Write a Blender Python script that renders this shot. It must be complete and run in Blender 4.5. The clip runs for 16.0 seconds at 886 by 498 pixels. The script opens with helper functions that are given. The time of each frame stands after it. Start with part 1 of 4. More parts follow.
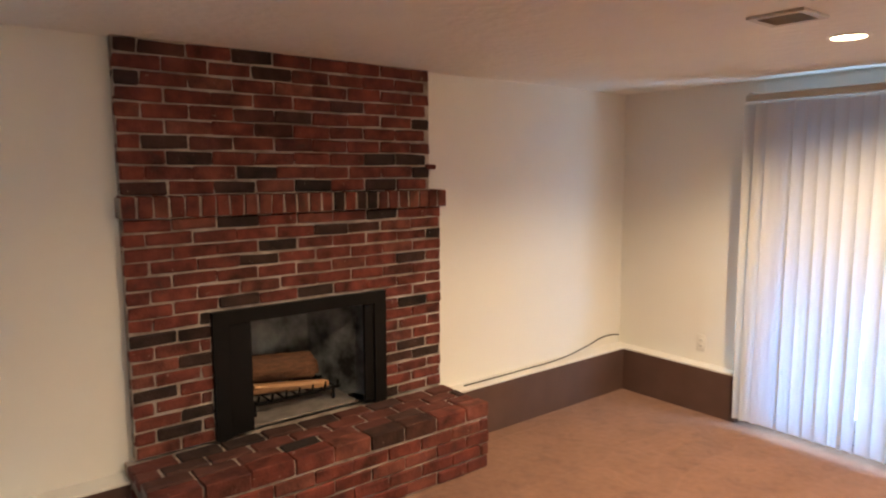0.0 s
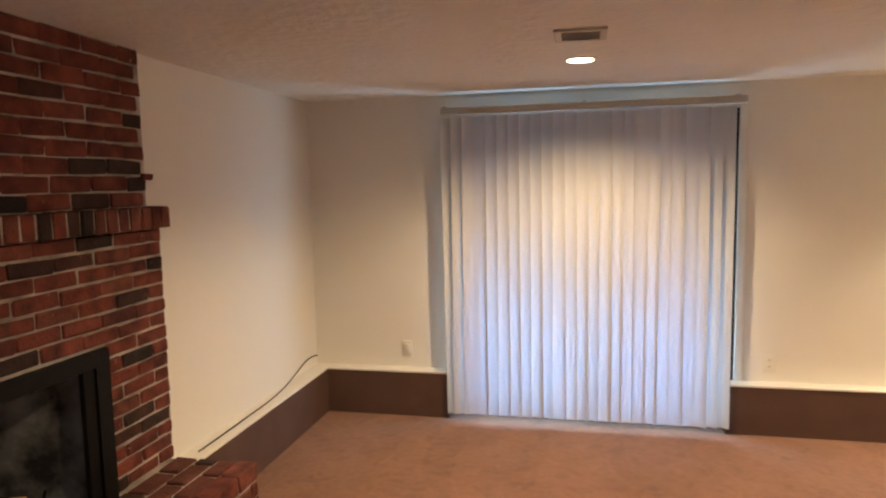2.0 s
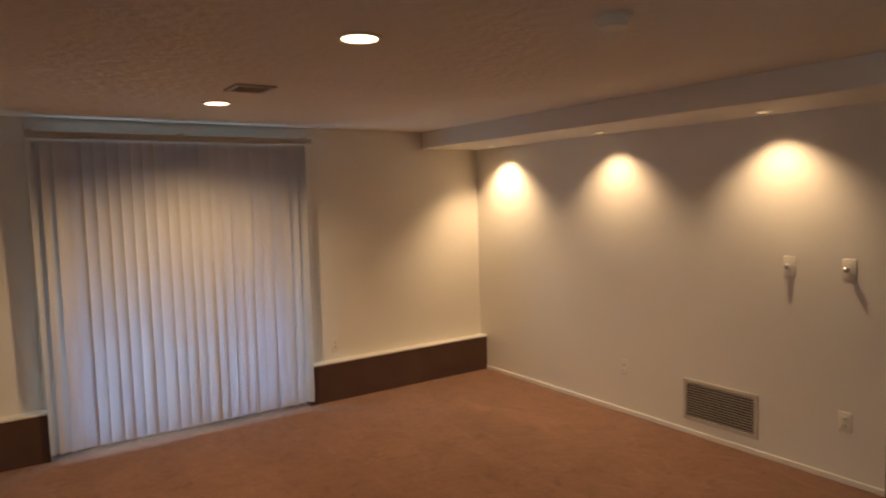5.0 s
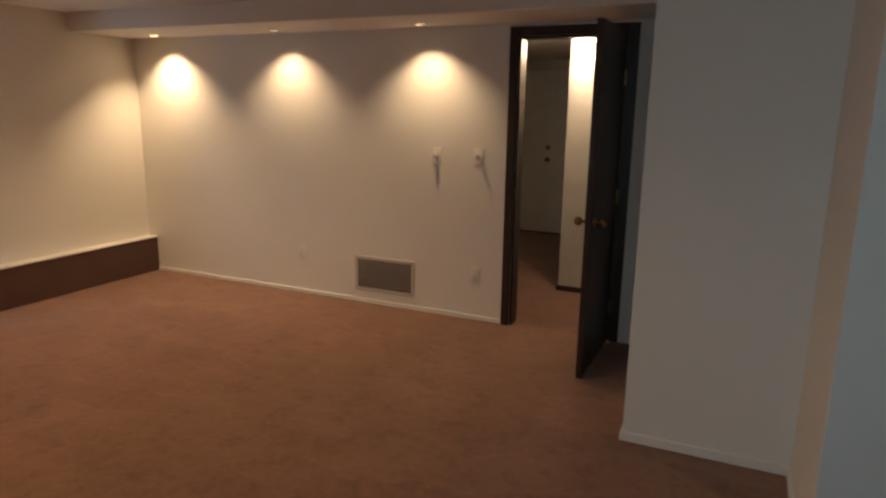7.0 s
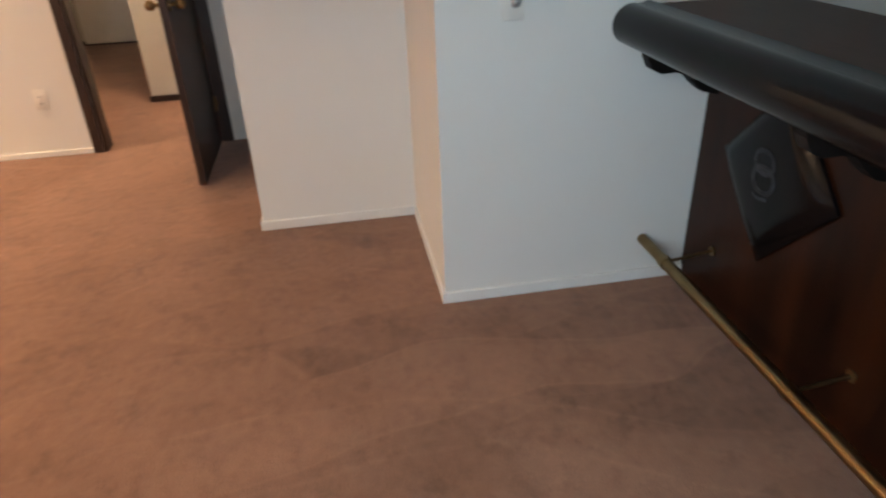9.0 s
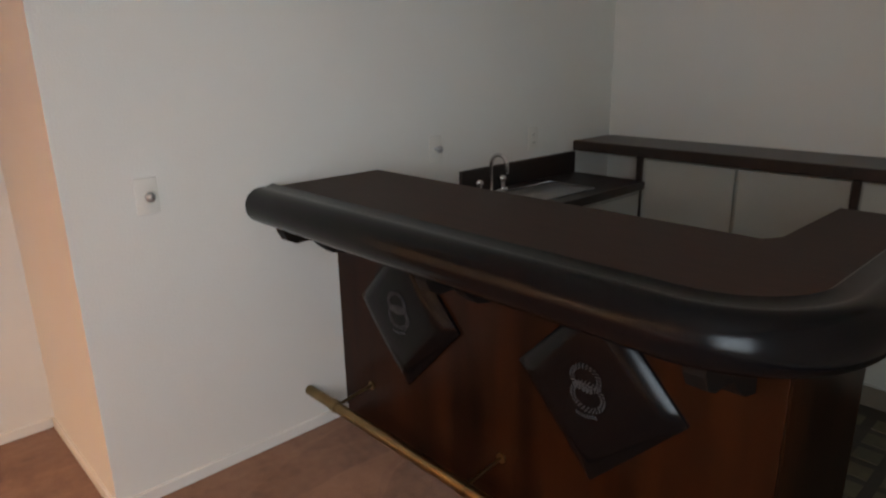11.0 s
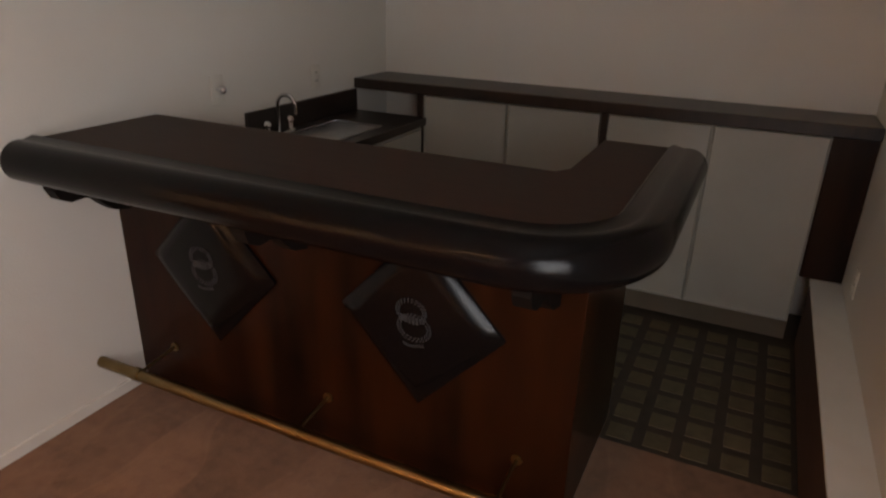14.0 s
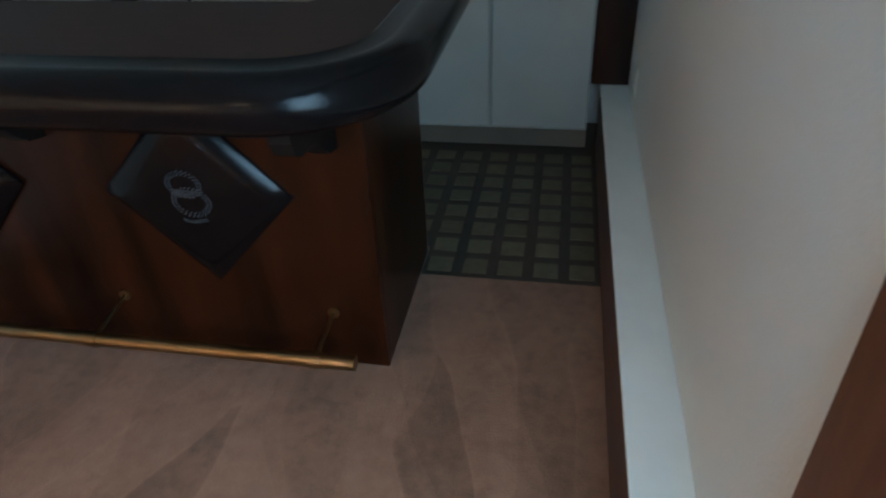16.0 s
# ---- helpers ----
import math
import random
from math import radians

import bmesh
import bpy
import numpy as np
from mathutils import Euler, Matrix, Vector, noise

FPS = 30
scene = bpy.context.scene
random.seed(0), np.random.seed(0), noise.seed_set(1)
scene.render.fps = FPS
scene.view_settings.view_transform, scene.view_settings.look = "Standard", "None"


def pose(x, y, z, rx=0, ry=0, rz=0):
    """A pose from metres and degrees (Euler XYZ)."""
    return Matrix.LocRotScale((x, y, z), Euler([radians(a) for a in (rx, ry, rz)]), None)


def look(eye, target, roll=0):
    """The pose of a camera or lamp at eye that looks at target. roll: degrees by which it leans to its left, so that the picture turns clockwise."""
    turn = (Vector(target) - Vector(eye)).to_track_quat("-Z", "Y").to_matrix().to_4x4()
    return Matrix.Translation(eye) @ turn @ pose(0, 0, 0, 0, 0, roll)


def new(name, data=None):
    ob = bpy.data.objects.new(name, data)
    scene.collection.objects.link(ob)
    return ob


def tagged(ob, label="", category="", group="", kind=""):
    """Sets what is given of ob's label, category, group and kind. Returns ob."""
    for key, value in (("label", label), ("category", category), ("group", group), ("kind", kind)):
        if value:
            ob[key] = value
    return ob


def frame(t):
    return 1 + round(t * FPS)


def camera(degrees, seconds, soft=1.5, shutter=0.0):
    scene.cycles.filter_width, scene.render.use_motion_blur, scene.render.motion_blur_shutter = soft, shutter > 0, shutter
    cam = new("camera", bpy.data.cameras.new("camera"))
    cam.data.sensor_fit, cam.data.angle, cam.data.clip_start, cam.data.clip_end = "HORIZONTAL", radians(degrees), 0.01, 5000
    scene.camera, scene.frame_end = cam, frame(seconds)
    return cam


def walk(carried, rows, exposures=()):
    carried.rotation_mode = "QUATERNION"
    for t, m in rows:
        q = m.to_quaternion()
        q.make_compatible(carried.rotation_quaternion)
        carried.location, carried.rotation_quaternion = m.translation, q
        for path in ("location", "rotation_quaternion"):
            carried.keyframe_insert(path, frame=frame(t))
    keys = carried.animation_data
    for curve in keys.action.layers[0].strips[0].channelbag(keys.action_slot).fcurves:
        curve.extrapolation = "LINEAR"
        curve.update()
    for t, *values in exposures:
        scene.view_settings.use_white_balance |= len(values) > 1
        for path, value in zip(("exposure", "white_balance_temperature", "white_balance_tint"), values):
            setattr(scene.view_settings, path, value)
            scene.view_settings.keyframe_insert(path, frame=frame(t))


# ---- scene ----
cam = camera(68.0, 16.0, soft=2.1, shutter=0.25)
PATH = [
    (0, (3.0, -4.14, 1.68), (1.445, -2.91, 1.442), -0.1),
    (0.5, (2.666, -4.295, 1.718), (1.373, -2.794, 1.447), 0.6),
    (1, (2.336, -4.251, 1.718), (1.28, -2.573, 1.457), -0.5),
    (1.5, (2.087, -4.271, 1.697), (1.319, -2.441, 1.444), -0.1),
    (2, (1.837, -4.392, 1.646), (1.413, -2.448, 1.447), -1.1),
    (2.5, (1.719, -4.52, 1.627), (1.51, -2.537, 1.461), -0.1),
    (3, (1.503, -4.678, 1.631), (1.608, -2.687, 1.474), -0.1),
    (3.5, (1.396, -4.69, 1.641), (1.76, -2.732, 1.461), -0.6),
    (4, (1.192, -4.862, 1.604), (1.799, -2.961, 1.466), -0.5),
    (4.2, (1.107, -4.917, 1.61), (1.817, -3.052, 1.474), -0.8),
    (6.3, (0.18, -4.93, 1.73), (1.797, -3.79, 1.475), -0.5),
    (6.5, (0.175, -4.925, 1.68), (1.844, -3.86, 1.395), -0.1),
    (7, (0.17, -4.983, 1.556), (1.944, -4.163, 1.132), 0.9),
    (7.5, (0.229, -5.106, 1.471), (2.024, -4.438, 0.897), -0.1),
    (8, (0.254, -5.105, 1.431), (2.063, -4.639, 0.714), -1.0),
    (8.5, (0.33, -5.098, 1.429), (2.101, -4.898, 0.522), -2.0),
    (9, (0.319, -4.953, 1.387), (2.048, -5.225, 0.418), -2.3),
    (9.5, (0.364, -4.864, 1.429), (1.936, -5.57, 0.414), -3.9),
    (10, (0.333, -4.891, 1.445), (1.81, -5.87, 0.517), -2.6),
    (10.2, (0.319, -4.899, 1.466), (1.775, -5.958, 0.595), -2.4),
    (12.3, (0.099, -4.631, 1.494), (1.329, -6.205, 1.388), 0.4),
    (12.5, (0.115, -4.66, 1.476), (1.264, -6.294, 1.387), 0.5),
    (13, (0.24, -4.613, 1.461), (1.166, -6.382, 1.346), 0.7),
    (13.5, (0.315, -4.653, 1.564), (1.152, -6.397, 1.059), 1.0),
    (14, (0.341, -4.694, 1.523), (1.134, -6.368, 0.767), 1.5),
    (14.5, (0.347, -4.707, 1.484), (1.095, -6.304, 0.54), 1.3),
    (15, (0.327, -4.717, 1.423), (1.011, -6.25, 0.336), 0.9),
    (15.5, (0.276, -4.78, 1.399), (0.784, -6.327, 0.237), -0.8),
    (16, (0.186, -4.808, 1.44), (0.507, -6.43, 0.315), -2.6),
]
EXPOSURES = [(0.0, 0.98, 6500, 11), (1.0, 0.97, 6500, 11), (1.5, 0.82, 6900, 10), (2.0, 0.57, 7000, 12), (3.0, 0.0, 7200, 14), (4.0, -0.4, 7400, 15), (6.5, -0.52, 8800, 21), (7.0, -0.5, 7400, 17), (7.5, -0.3, 7200, 17), (8.0, 0.22, 6700, 16), (8.5, 0.85, 7000, 18), (9.0, 1.2, 7200, 19), (9.5, 1.2, 7700, 21), (10.2, 1.1, 8000, 24), (12.5, 1.2, 10200, 42), (13.3, 1.1, 10200, 41), (14.0, 0.75, 10800, 42), (14.5, 0.4, 10800, 38), (15.0, 0.42, 8300, 21), (15.5, 0.78, 6900, 11), (16.0, 1.2, 6000, 9)]
walk(cam, [(t, look(eye, target, roll)) for t, eye, target, roll in PATH], EXPOSURES)

# ---------------------------------------------------------------- light
world = bpy.data.worlds.new("world")
scene.world = world
world.use_nodes = True
wn = world.node_tree.nodes
sky = wn.new("ShaderNodeTexSky")
sky.sky_type = "NISHITA"
sky.sun_disc = False
sky.sun_elevation, sky.sun_rotation = radians(48), radians(200)
world.node_tree.links.new(sky.outputs[0], wn["Background"].inputs[0])
wn["Background"].inputs[1].default_value = 0.15

sun = new("sun", bpy.data.lights.new("sun", "SUN"))
sun.data.energy, sun.data.angle, sun.data.color = 2.5, radians(0.6), (1, 0.95, 0.88)
sun.matrix_world = look((0, -4, 8), (1.5, 1.2, 0))

WARM = (1.0, 0.76, 0.48)


def lamp_spot(name, place, target, watts, degrees, blend, radius, colour=WARM):
    ob = new(name, bpy.data.lights.new(name, "SPOT"))
    ob.data.energy, ob.data.spot_size, ob.data.spot_blend = watts, radians(degrees), blend
    ob.data.shadow_soft_size, ob.data.color = radius, colour
    ob.matrix_world = look(place, target)
    return ob


# main sizes
H = 2.245          # ceiling
E = 4.54           # east wall
XW, YN = -0.12, 0.10   # wall faces above the ledges (ledge faces at x=0, y=0)
HL = 0.315         # ledge height
SX, SZ = 3.915, 2.10   # soffit
J1, J2 = 3.175, 2.38  # stepped wall faces
YJ1, YJ2 = -4.56, -5.28
YS = -8.15         # south wall
T = 0.12           # wall thickness

DL1, DL2 = (1.81, -0.99), (1.82, -2.77)
SPOTS = [(4.34, -0.37, 88), (4.33, -1.63, 44), (4.32, -2.86, 44)]
lamp_spot("downlight_lamp", (*DL1, H - 0.025), (DL1[0], DL1[1], 0), 104, 150, 0.65, 0.05)
lamp_spot("downlight_lamp", (*DL2, H - 0.025), (DL2[0], DL2[1], 0), 52, 158, 0.7, 0.05)
for x, y, w in SPOTS:
    lamp_spot("wall_washer_lamp", (x, y, SZ - 0.012), (x + 0.10, y, 0.9), w, 112, 0.75, 0.025)


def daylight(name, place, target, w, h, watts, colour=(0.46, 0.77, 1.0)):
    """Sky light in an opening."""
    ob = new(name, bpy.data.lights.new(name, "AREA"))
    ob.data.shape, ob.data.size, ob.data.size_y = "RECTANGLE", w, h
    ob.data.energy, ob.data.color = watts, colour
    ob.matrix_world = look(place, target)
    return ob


daylight("patio_daylight", (1.81, YN + 0.45, 0.47), (1.81, -2, 0.85), 1.9, 0.8, 38, (0.42, 0.69, 1.0))
# area lamp added just inside the inferred side window for its cool light
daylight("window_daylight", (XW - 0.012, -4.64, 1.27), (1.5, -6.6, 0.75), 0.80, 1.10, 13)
hall = new("hall_lamp", bpy.data.lights.new("hall_lamp", "POINT"))
hall.data.energy, hall.data.color, hall.data.shadow_soft_size = 22, (1.0, 0.82, 0.62), 0.08
hall.location = (5.42, -3.72, 2.02)


# ---------------------------------------------------------------- materials
def mat(name, colour, rough=0.6, metal=0.0, dark=None, scale=8.0, detail=6.0, amount=0.5, bump=0.0, bump_scale=60.0,
        spec=0.5, per_object=None, stretch=(1, 1, 1), coat=0.0, rough_var=0.0):
    """Principled surface: colour varied between two tones by two scales of noise, with fine relief."""
    m = bpy.data.materials.new(name)
    m.use_nodes = True
    nt = m.node_tree
    n, l = nt.nodes, nt.links
    b = n["Principled BSDF"]
    b.inputs["Roughness"].default_value = rough
    b.inputs["Metallic"].default_value = metal
    b.inputs["Specular IOR Level"].default_value = spec
    b.inputs["Coat Weight"].default_value = coat
    b.inputs["Coat Roughness"].default_value = 0.15
    geo = n.new("ShaderNodeNewGeometry")
    mp = n.new("ShaderNodeMapping")
    mp.inputs["Scale"].default_value = stretch
    l.new(geo.outputs["Position"], mp.inputs[0])
    tex = n.new("ShaderNodeTexNoise")
    tex.inputs["Scale"].default_value, tex.inputs["Detail"].default_value = scale, detail
    l.new(mp.outputs[0], tex.inputs[0])
    ramp = n.new("ShaderNodeValToRGB")
    dark = dark or tuple(c * 0.8 for c in colour)
    ramp.color_ramp.elements[0].color, ramp.color_ramp.elements[1].color = (*dark, 1), (*colour, 1)
    ramp.color_ramp.elements[0].position, ramp.color_ramp.elements[1].position = 0.5 - amount / 2, 0.5 + amount / 2
    l.new(tex.outputs[0], ramp.inputs[0])
    out = ramp.outputs[0]
    if per_object:
        info = n.new("ShaderNodeObjectInfo")
        pr = n.new("ShaderNodeValToRGB")
        pr.color_ramp.interpolation = "LINEAR"
        els = pr.color_ramp.elements
        els[0].position, els[0].color = per_object[0][0], (*per_object[0][1], 1)
        els[1].position, els[1].color = per_object[-1][0], (*per_object[-1][1], 1)
        for pos, c in per_object[1:-1]:
            e = els.new(pos)
            e.color = (*c, 1)
        l.new(info.outputs["Random"], pr.inputs[0])
        mx = n.new("ShaderNodeMix")
        mx.data_type, mx.blend_type = "RGBA", "MULTIPLY"
        mx.inputs[0].default_value = 1.0
        l.new(pr.outputs[0], mx.inputs[6])
        l.new(out, mx.inputs[7])
        out = mx.outputs[2]
    l.new(out, b.inputs["Base Color"])
    if rough_var:
        mr = n.new("ShaderNodeMapRange")
        mr.inputs[3].default_value, mr.inputs[4].default_value = rough - rough_var, rough + rough_var
        l.new(tex.outputs[0], mr.inputs[0])
        l.new(mr.outputs[0], b.inputs["Roughness"])
    if bump:
        fine = n.new("ShaderNodeTexNoise")
        fine.inputs["Scale"].default_value, fine.inputs["Detail"].default_value = bump_scale, 4
        l.new(geo.outputs["Position"], fine.inputs[0])
        bp = n.new("ShaderNodeBump")
        bp.inputs["Strength"].default_value, bp.inputs["Distance"].default_value = bump, 0.01
        l.new(fine.outputs[0], bp.inputs["Height"])
        l.new(bp.outputs[0], b.inputs["Normal"])
    return m


def glow(name, colour, strength):
    m = bpy.data.materials.new(name)
    m.use_nodes = True
    b = m.node_tree.nodes["Principled BSDF"]
    b.inputs["Base Color"].default_value = (*colour, 1)
    b.inputs["Emission Color"].default_value = (*colour, 1)
    b.inputs["Emission Strength"].default_value = strength
    return m


def carpet_material():
    """Cut-pile carpet with fibre grain, blotches and vacuum strokes."""
    m = mat("carpet", (0.292, 0.148, 0.093), 0.95, dark=(0.207, 0.099, 0.06), scale=3.0, detail=8, amount=0.7, spec=0.1)
    n, l = m.node_tree.nodes, m.node_tree.links
    b = n["Principled BSDF"]
    geo = n.new("ShaderNodeNewGeometry")
    # broad strokes: stretched cells, each leaning its pile another way
    mp = n.new("ShaderNodeMapping")
    mp.inputs["Rotation"].default_value = (0, 0, radians(28))
    mp.inputs["Scale"].default_value = (4.2, 0.9, 1)
    bend = n.new("ShaderNodeTexNoise")
    bend.inputs["Scale"].default_value = 0.7
    l.new(geo.outputs["Position"], bend.inputs[0])
    off = n.new("ShaderNodeVectorMath")
    off.operation = "MULTIPLY_ADD"
    off.inputs[1].default_value = (0.9, 0.9, 0)
    l.new(bend.outputs["Color"], off.inputs[0])
    l.new(geo.outputs["Position"], off.inputs[2])
    l.new(off.outputs[0], mp.inputs[0])
    vor = n.new("ShaderNodeTexVoronoi")
    vor.feature = "SMOOTH_F1"
    vor.inputs["Smoothness"].default_value = 0.03
    vor.inputs["Scale"].default_value = 0.9
    l.new(mp.outputs[0], vor.inputs[0])
    bw = n.new("ShaderNodeSeparateColor")
    l.new(vor.outputs["Color"], bw.inputs[0])
    grain = n.new("ShaderNodeTexNoise")
    grain.inputs["Scale"].default_value, grain.inputs["Detail"].default_value = 170, 5
    l.new(geo.outputs["Position"], grain.inputs[0])
    clump = n.new("ShaderNodeTexNoise")
    clump.inputs["Scale"].default_value, clump.inputs["Detail"].default_value = 24, 5
    l.new(geo.outputs["Position"], clump.inputs[0])
    add = n.new("ShaderNodeMath")
    add.operation = "MULTIPLY_ADD"
    add.inputs[1].default_value, add.inputs[2].default_value = 0.10, 0.76
    l.new(bw.outputs[0], add.inputs[0])
    add2 = n.new("ShaderNodeMath")
    add2.operation = "MULTIPLY_ADD"
    add2.inputs[1].default_value = 0.28
    l.new(grain.outputs[0], add2.inputs[0])
    l.new(add.outputs[0], add2.inputs[2])
    add3 = n.new("ShaderNodeMath")
    add3.operation = "MULTIPLY_ADD"
    add3.inputs[1].default_value = 0.42
    l.new(clump.outputs[0], add3.inputs[0])
    l.new(add2.outputs[0], add3.inputs[2])
    # pale lines where two strokes meet
    edge = n.new("ShaderNodeTexVoronoi")
    edge.feature = "DISTANCE_TO_EDGE"
    edge.inputs["Scale"].default_value = 0.9
    l.new(mp.outputs[0], edge.inputs[0])
    rim = n.new("ShaderNodeMapRange")
    rim.interpolation_type = "SMOOTHSTEP"
    for k, v in ((1, 0.0), (2, 0.05), (3, 0.07), (4, 0.0)):
        rim.inputs[k].default_value = v
    l.new(edge.outputs["Distance"], rim.inputs[0])
    # wedge-shaped vacuum strokes that fan out in front of the bar
    def calc(op, a, c, d=0.0):
        q = n.new("ShaderNodeMath")
        q.operation = op
        for k, v in enumerate((a, c, d)):
            if isinstance(v, (int, float)):
                q.inputs[k].default_value = v
            else:
                l.new(v, q.inputs[k])
        return q.outputs[0]
    def ease(v, lo, hi, a=0.0, c=1.0):
        q = n.new("ShaderNodeMapRange")
        q.interpolation_type = "SMOOTHSTEP"
        for k, w in enumerate((lo, hi, a, c)):
            q.inputs[k + 1].default_value = w
        l.new(v, q.inputs[0])
        return q.outputs[0]
    xyz = n.new("ShaderNodeSeparateXYZ")
    l.new(off.outputs[0], xyz.inputs[0])
    flat = n.new("ShaderNodeSeparateXYZ")
    l.new(geo.outputs["Position"], flat.inputs[0])
    slant = calc("MULTIPLY_ADD", flat.outputs[1], 0.38, xyz.outputs[0])
    saw = calc("FRACT", calc("DIVIDE", slant, 0.40), 0.0)
    width = calc("MULTIPLY_ADD", flat.outputs[1], 0.95, 6.05)
    wedge = ease(calc("SUBTRACT", width, saw), -0.03, 0.05)
    near = ease(flat.outputs[1], -5.05, -5.35)
    fan = calc("MULTIPLY", calc("MULTIPLY_ADD", wedge, 0.10, -0.04), near)
    lane = calc("MULTIPLY", calc("MULTIPLY_ADD", bw.outputs[0], 0.28, -0.13), ease(flat.outputs[1], -3.9, -4.9))
    fan = calc("ADD", fan, lane)
    # crushed, mottled pile
    crush = n.new("ShaderNodeTexNoise")
    crush.inputs["Scale"].default_value, crush.inputs["Detail"].default_value = 7.0, 7
    crush.inputs["Roughness"].default_value = 0.72
    l.new(geo.outputs["Position"], crush.inputs[0])
    worn = ease(crush.outputs[0], 0.36, 0.52, -0.15, 0.03)
    pale = n.new("ShaderNodeMath")
    l.new(calc("ADD", add3.outputs[0], calc("ADD", fan, worn)), pale.inputs[0])
    l.new(rim.outputs[0], pale.inputs[1])
    sub = n.new("ShaderNodeMath")
    sub.operation = "SUBTRACT"
    sub.inputs[1].default_value = 0.20
    l.new(pale.outputs[0], sub.inputs[0])
    mx = n.new("ShaderNodeMix")
    mx.data_type, mx.blend_type = "RGBA", "MULTIPLY"
    mx.inputs[0].default_value = 1.0
    l.new(b.inputs["Base Color"].links[0].from_socket, mx.inputs[6])
    l.new(sub.outputs[0], mx.inputs[7])
    l.new(mx.outputs[2], b.inputs["Base Color"])
    b.inputs["Sheen Weight"].default_value = 0.25
    bp = n.new("ShaderNodeBump")
    bp.inputs["Strength"].default_value, bp.inputs["Distance"].default_value = 0.6, 0.012
    l.new(add3.outputs[0], bp.inputs["Height"])
    l.new(bp.outputs[0], b.inputs["Normal"])
    return m


def slat_material():
    """Vinyl slat that lets part of the daylight through."""
    m = mat("vinyl_slat", (0.80, 0.745, 0.65), 0.5, dark=(0.76, 0.70, 0.605), scale=5, amount=0.6)
    n, l = m.node_tree.nodes, m.node_tree.links
    tr = n.new("ShaderNodeBsdfTranslucent")
    tr.inputs[0].default_value = (0.54, 0.66, 0.82, 1)
    mx = n.new("ShaderNodeMixShader")
    mx.inputs[0].default_value = 0.36
    l.new(n["Principled BSDF"].outputs[0], mx.inputs[1])
    l.new(tr.outputs[0], mx.inputs[2])
    l.new(mx.outputs[0], n["Material Output"].inputs[0])
    return m


def glass_material():
    m = bpy.data.materials.new("glass")
    m.use_nodes = True
    b = m.node_tree.nodes["Principled BSDF"]
    b.inputs["Transmission Weight"].default_value = 1
    b.inputs["Roughness"].default_value = 0.02
    b.inputs["IOR"].default_value = 1.45
    return m


M = {}
M["paint"] = mat("wall_paint", (0.80, 0.772, 0.715), 0.75, dark=(0.765, 0.735, 0.675), scale=1.3, amount=0.7, bump=0.10, bump_scale=140)
M["ceiling"] = mat("ceiling_texture", (0.80, 0.77, 0.715), 0.85, dark=(0.74, 0.71, 0.655), scale=2.2, amount=0.7, bump=0.85, bump_scale=17)
M["white"] = mat("white_trim", (0.84, 0.82, 0.77), 0.42, dark=(0.77, 0.745, 0.69), scale=6, bump=0.05)
M["brown"] = mat("brown_ledge_paint", (0.115, 0.062, 0.047), 0.7, dark=(0.083, 0.044, 0.034), scale=5, bump=0.18, bump_scale=60)
M["carpet"] = carpet_material()
M["brick"] = mat("brick", (0.97, 0.93, 0.88), 0.82, dark=(0.17, 0.15, 0.15), scale=10, detail=9, amount=0.46, bump=0.5, bump_scale=70, spec=0.3,
                 per_object=[(0.0, (0.036, 0.024, 0.022)), (0.14, (0.075, 0.036, 0.03)), (0.24, (0.20, 0.055, 0.042)), (0.6, (0.27, 0.068, 0.05)), (0.85, (0.22, 0.06, 0.045)), (1.0, (0.31, 0.11, 0.08))])


def smear(m, colour, scale, low, high):
    """Dried mortar and soot smeared over part of a brick face, broken up by fine noise."""
    n, l = m.node_tree.nodes, m.node_tree.links
    b = n["Principled BSDF"]
    geo = n.new("ShaderNodeNewGeometry")
    wide = n.new("ShaderNodeTexNoise")
    wide.inputs["Scale"].default_value, wide.inputs["Detail"].default_value, wide.inputs["Roughness"].default_value = scale, 8, 0.75
    l.new(geo.outputs["Position"], wide.inputs[0])
    mask = n.new("ShaderNodeMapRange")
    mask.inputs[1].default_value, mask.inputs[2].default_value, mask.inputs[4].default_value = low, high, 0.85
    l.new(wide.outputs[0], mask.inputs[0])
    mx = n.new("ShaderNodeMix")
    mx.data_type = "RGBA"
    l.new(mask.outputs[0], mx.inputs[0])
    l.new(b.inputs["Base Color"].links[0].from_socket, mx.inputs[6])
    mx.inputs[7].default_value = (*colour, 1)
    l.new(mx.outputs[2], b.inputs["Base Color"])


smear(M["brick"], (0.045, 0.034, 0.028), 5.5, 0.59, 0.70)
smear(M["brick"], (0.42, 0.33, 0.28), 19.0, 0.63, 0.72)
M["hearth_brick"] = mat("hearth_brick", (0.85, 0.85, 0.85), 0.85, dark=(0.33, 0.30, 0.30), scale=12, detail=8, amount=0.6, bump=0.5, bump_scale=70, spec=0.3,
                        per_object=[(0.0, (0.035, 0.028, 0.027)), (0.25, (0.10, 0.05, 0.042)), (0.5, (0.17, 0.06, 0.047)), (1.0, (0.21, 0.065, 0.05))])
M["mortar"] = mat("mortar", (0.54, 0.47, 0.41), 0.95, dark=(0.15, 0.115, 0.095), scale=7, detail=9, amount=0.42, bump=0.5, bump_scale=120)
M["black"] = mat("black_metal", (0.009, 0.008, 0.008), 0.55, metal=0.0, dark=(0.005, 0.0045, 0.0045), scale=12, bump=0.08, spec=0.12)
M["soot"] = mat("sooty_firebrick", (0.40, 0.42, 0.43), 0.95, dark=(0.02, 0.02, 0.021), scale=5.5, detail=8, amount=0.34, bump=0.5, bump_scale=40)
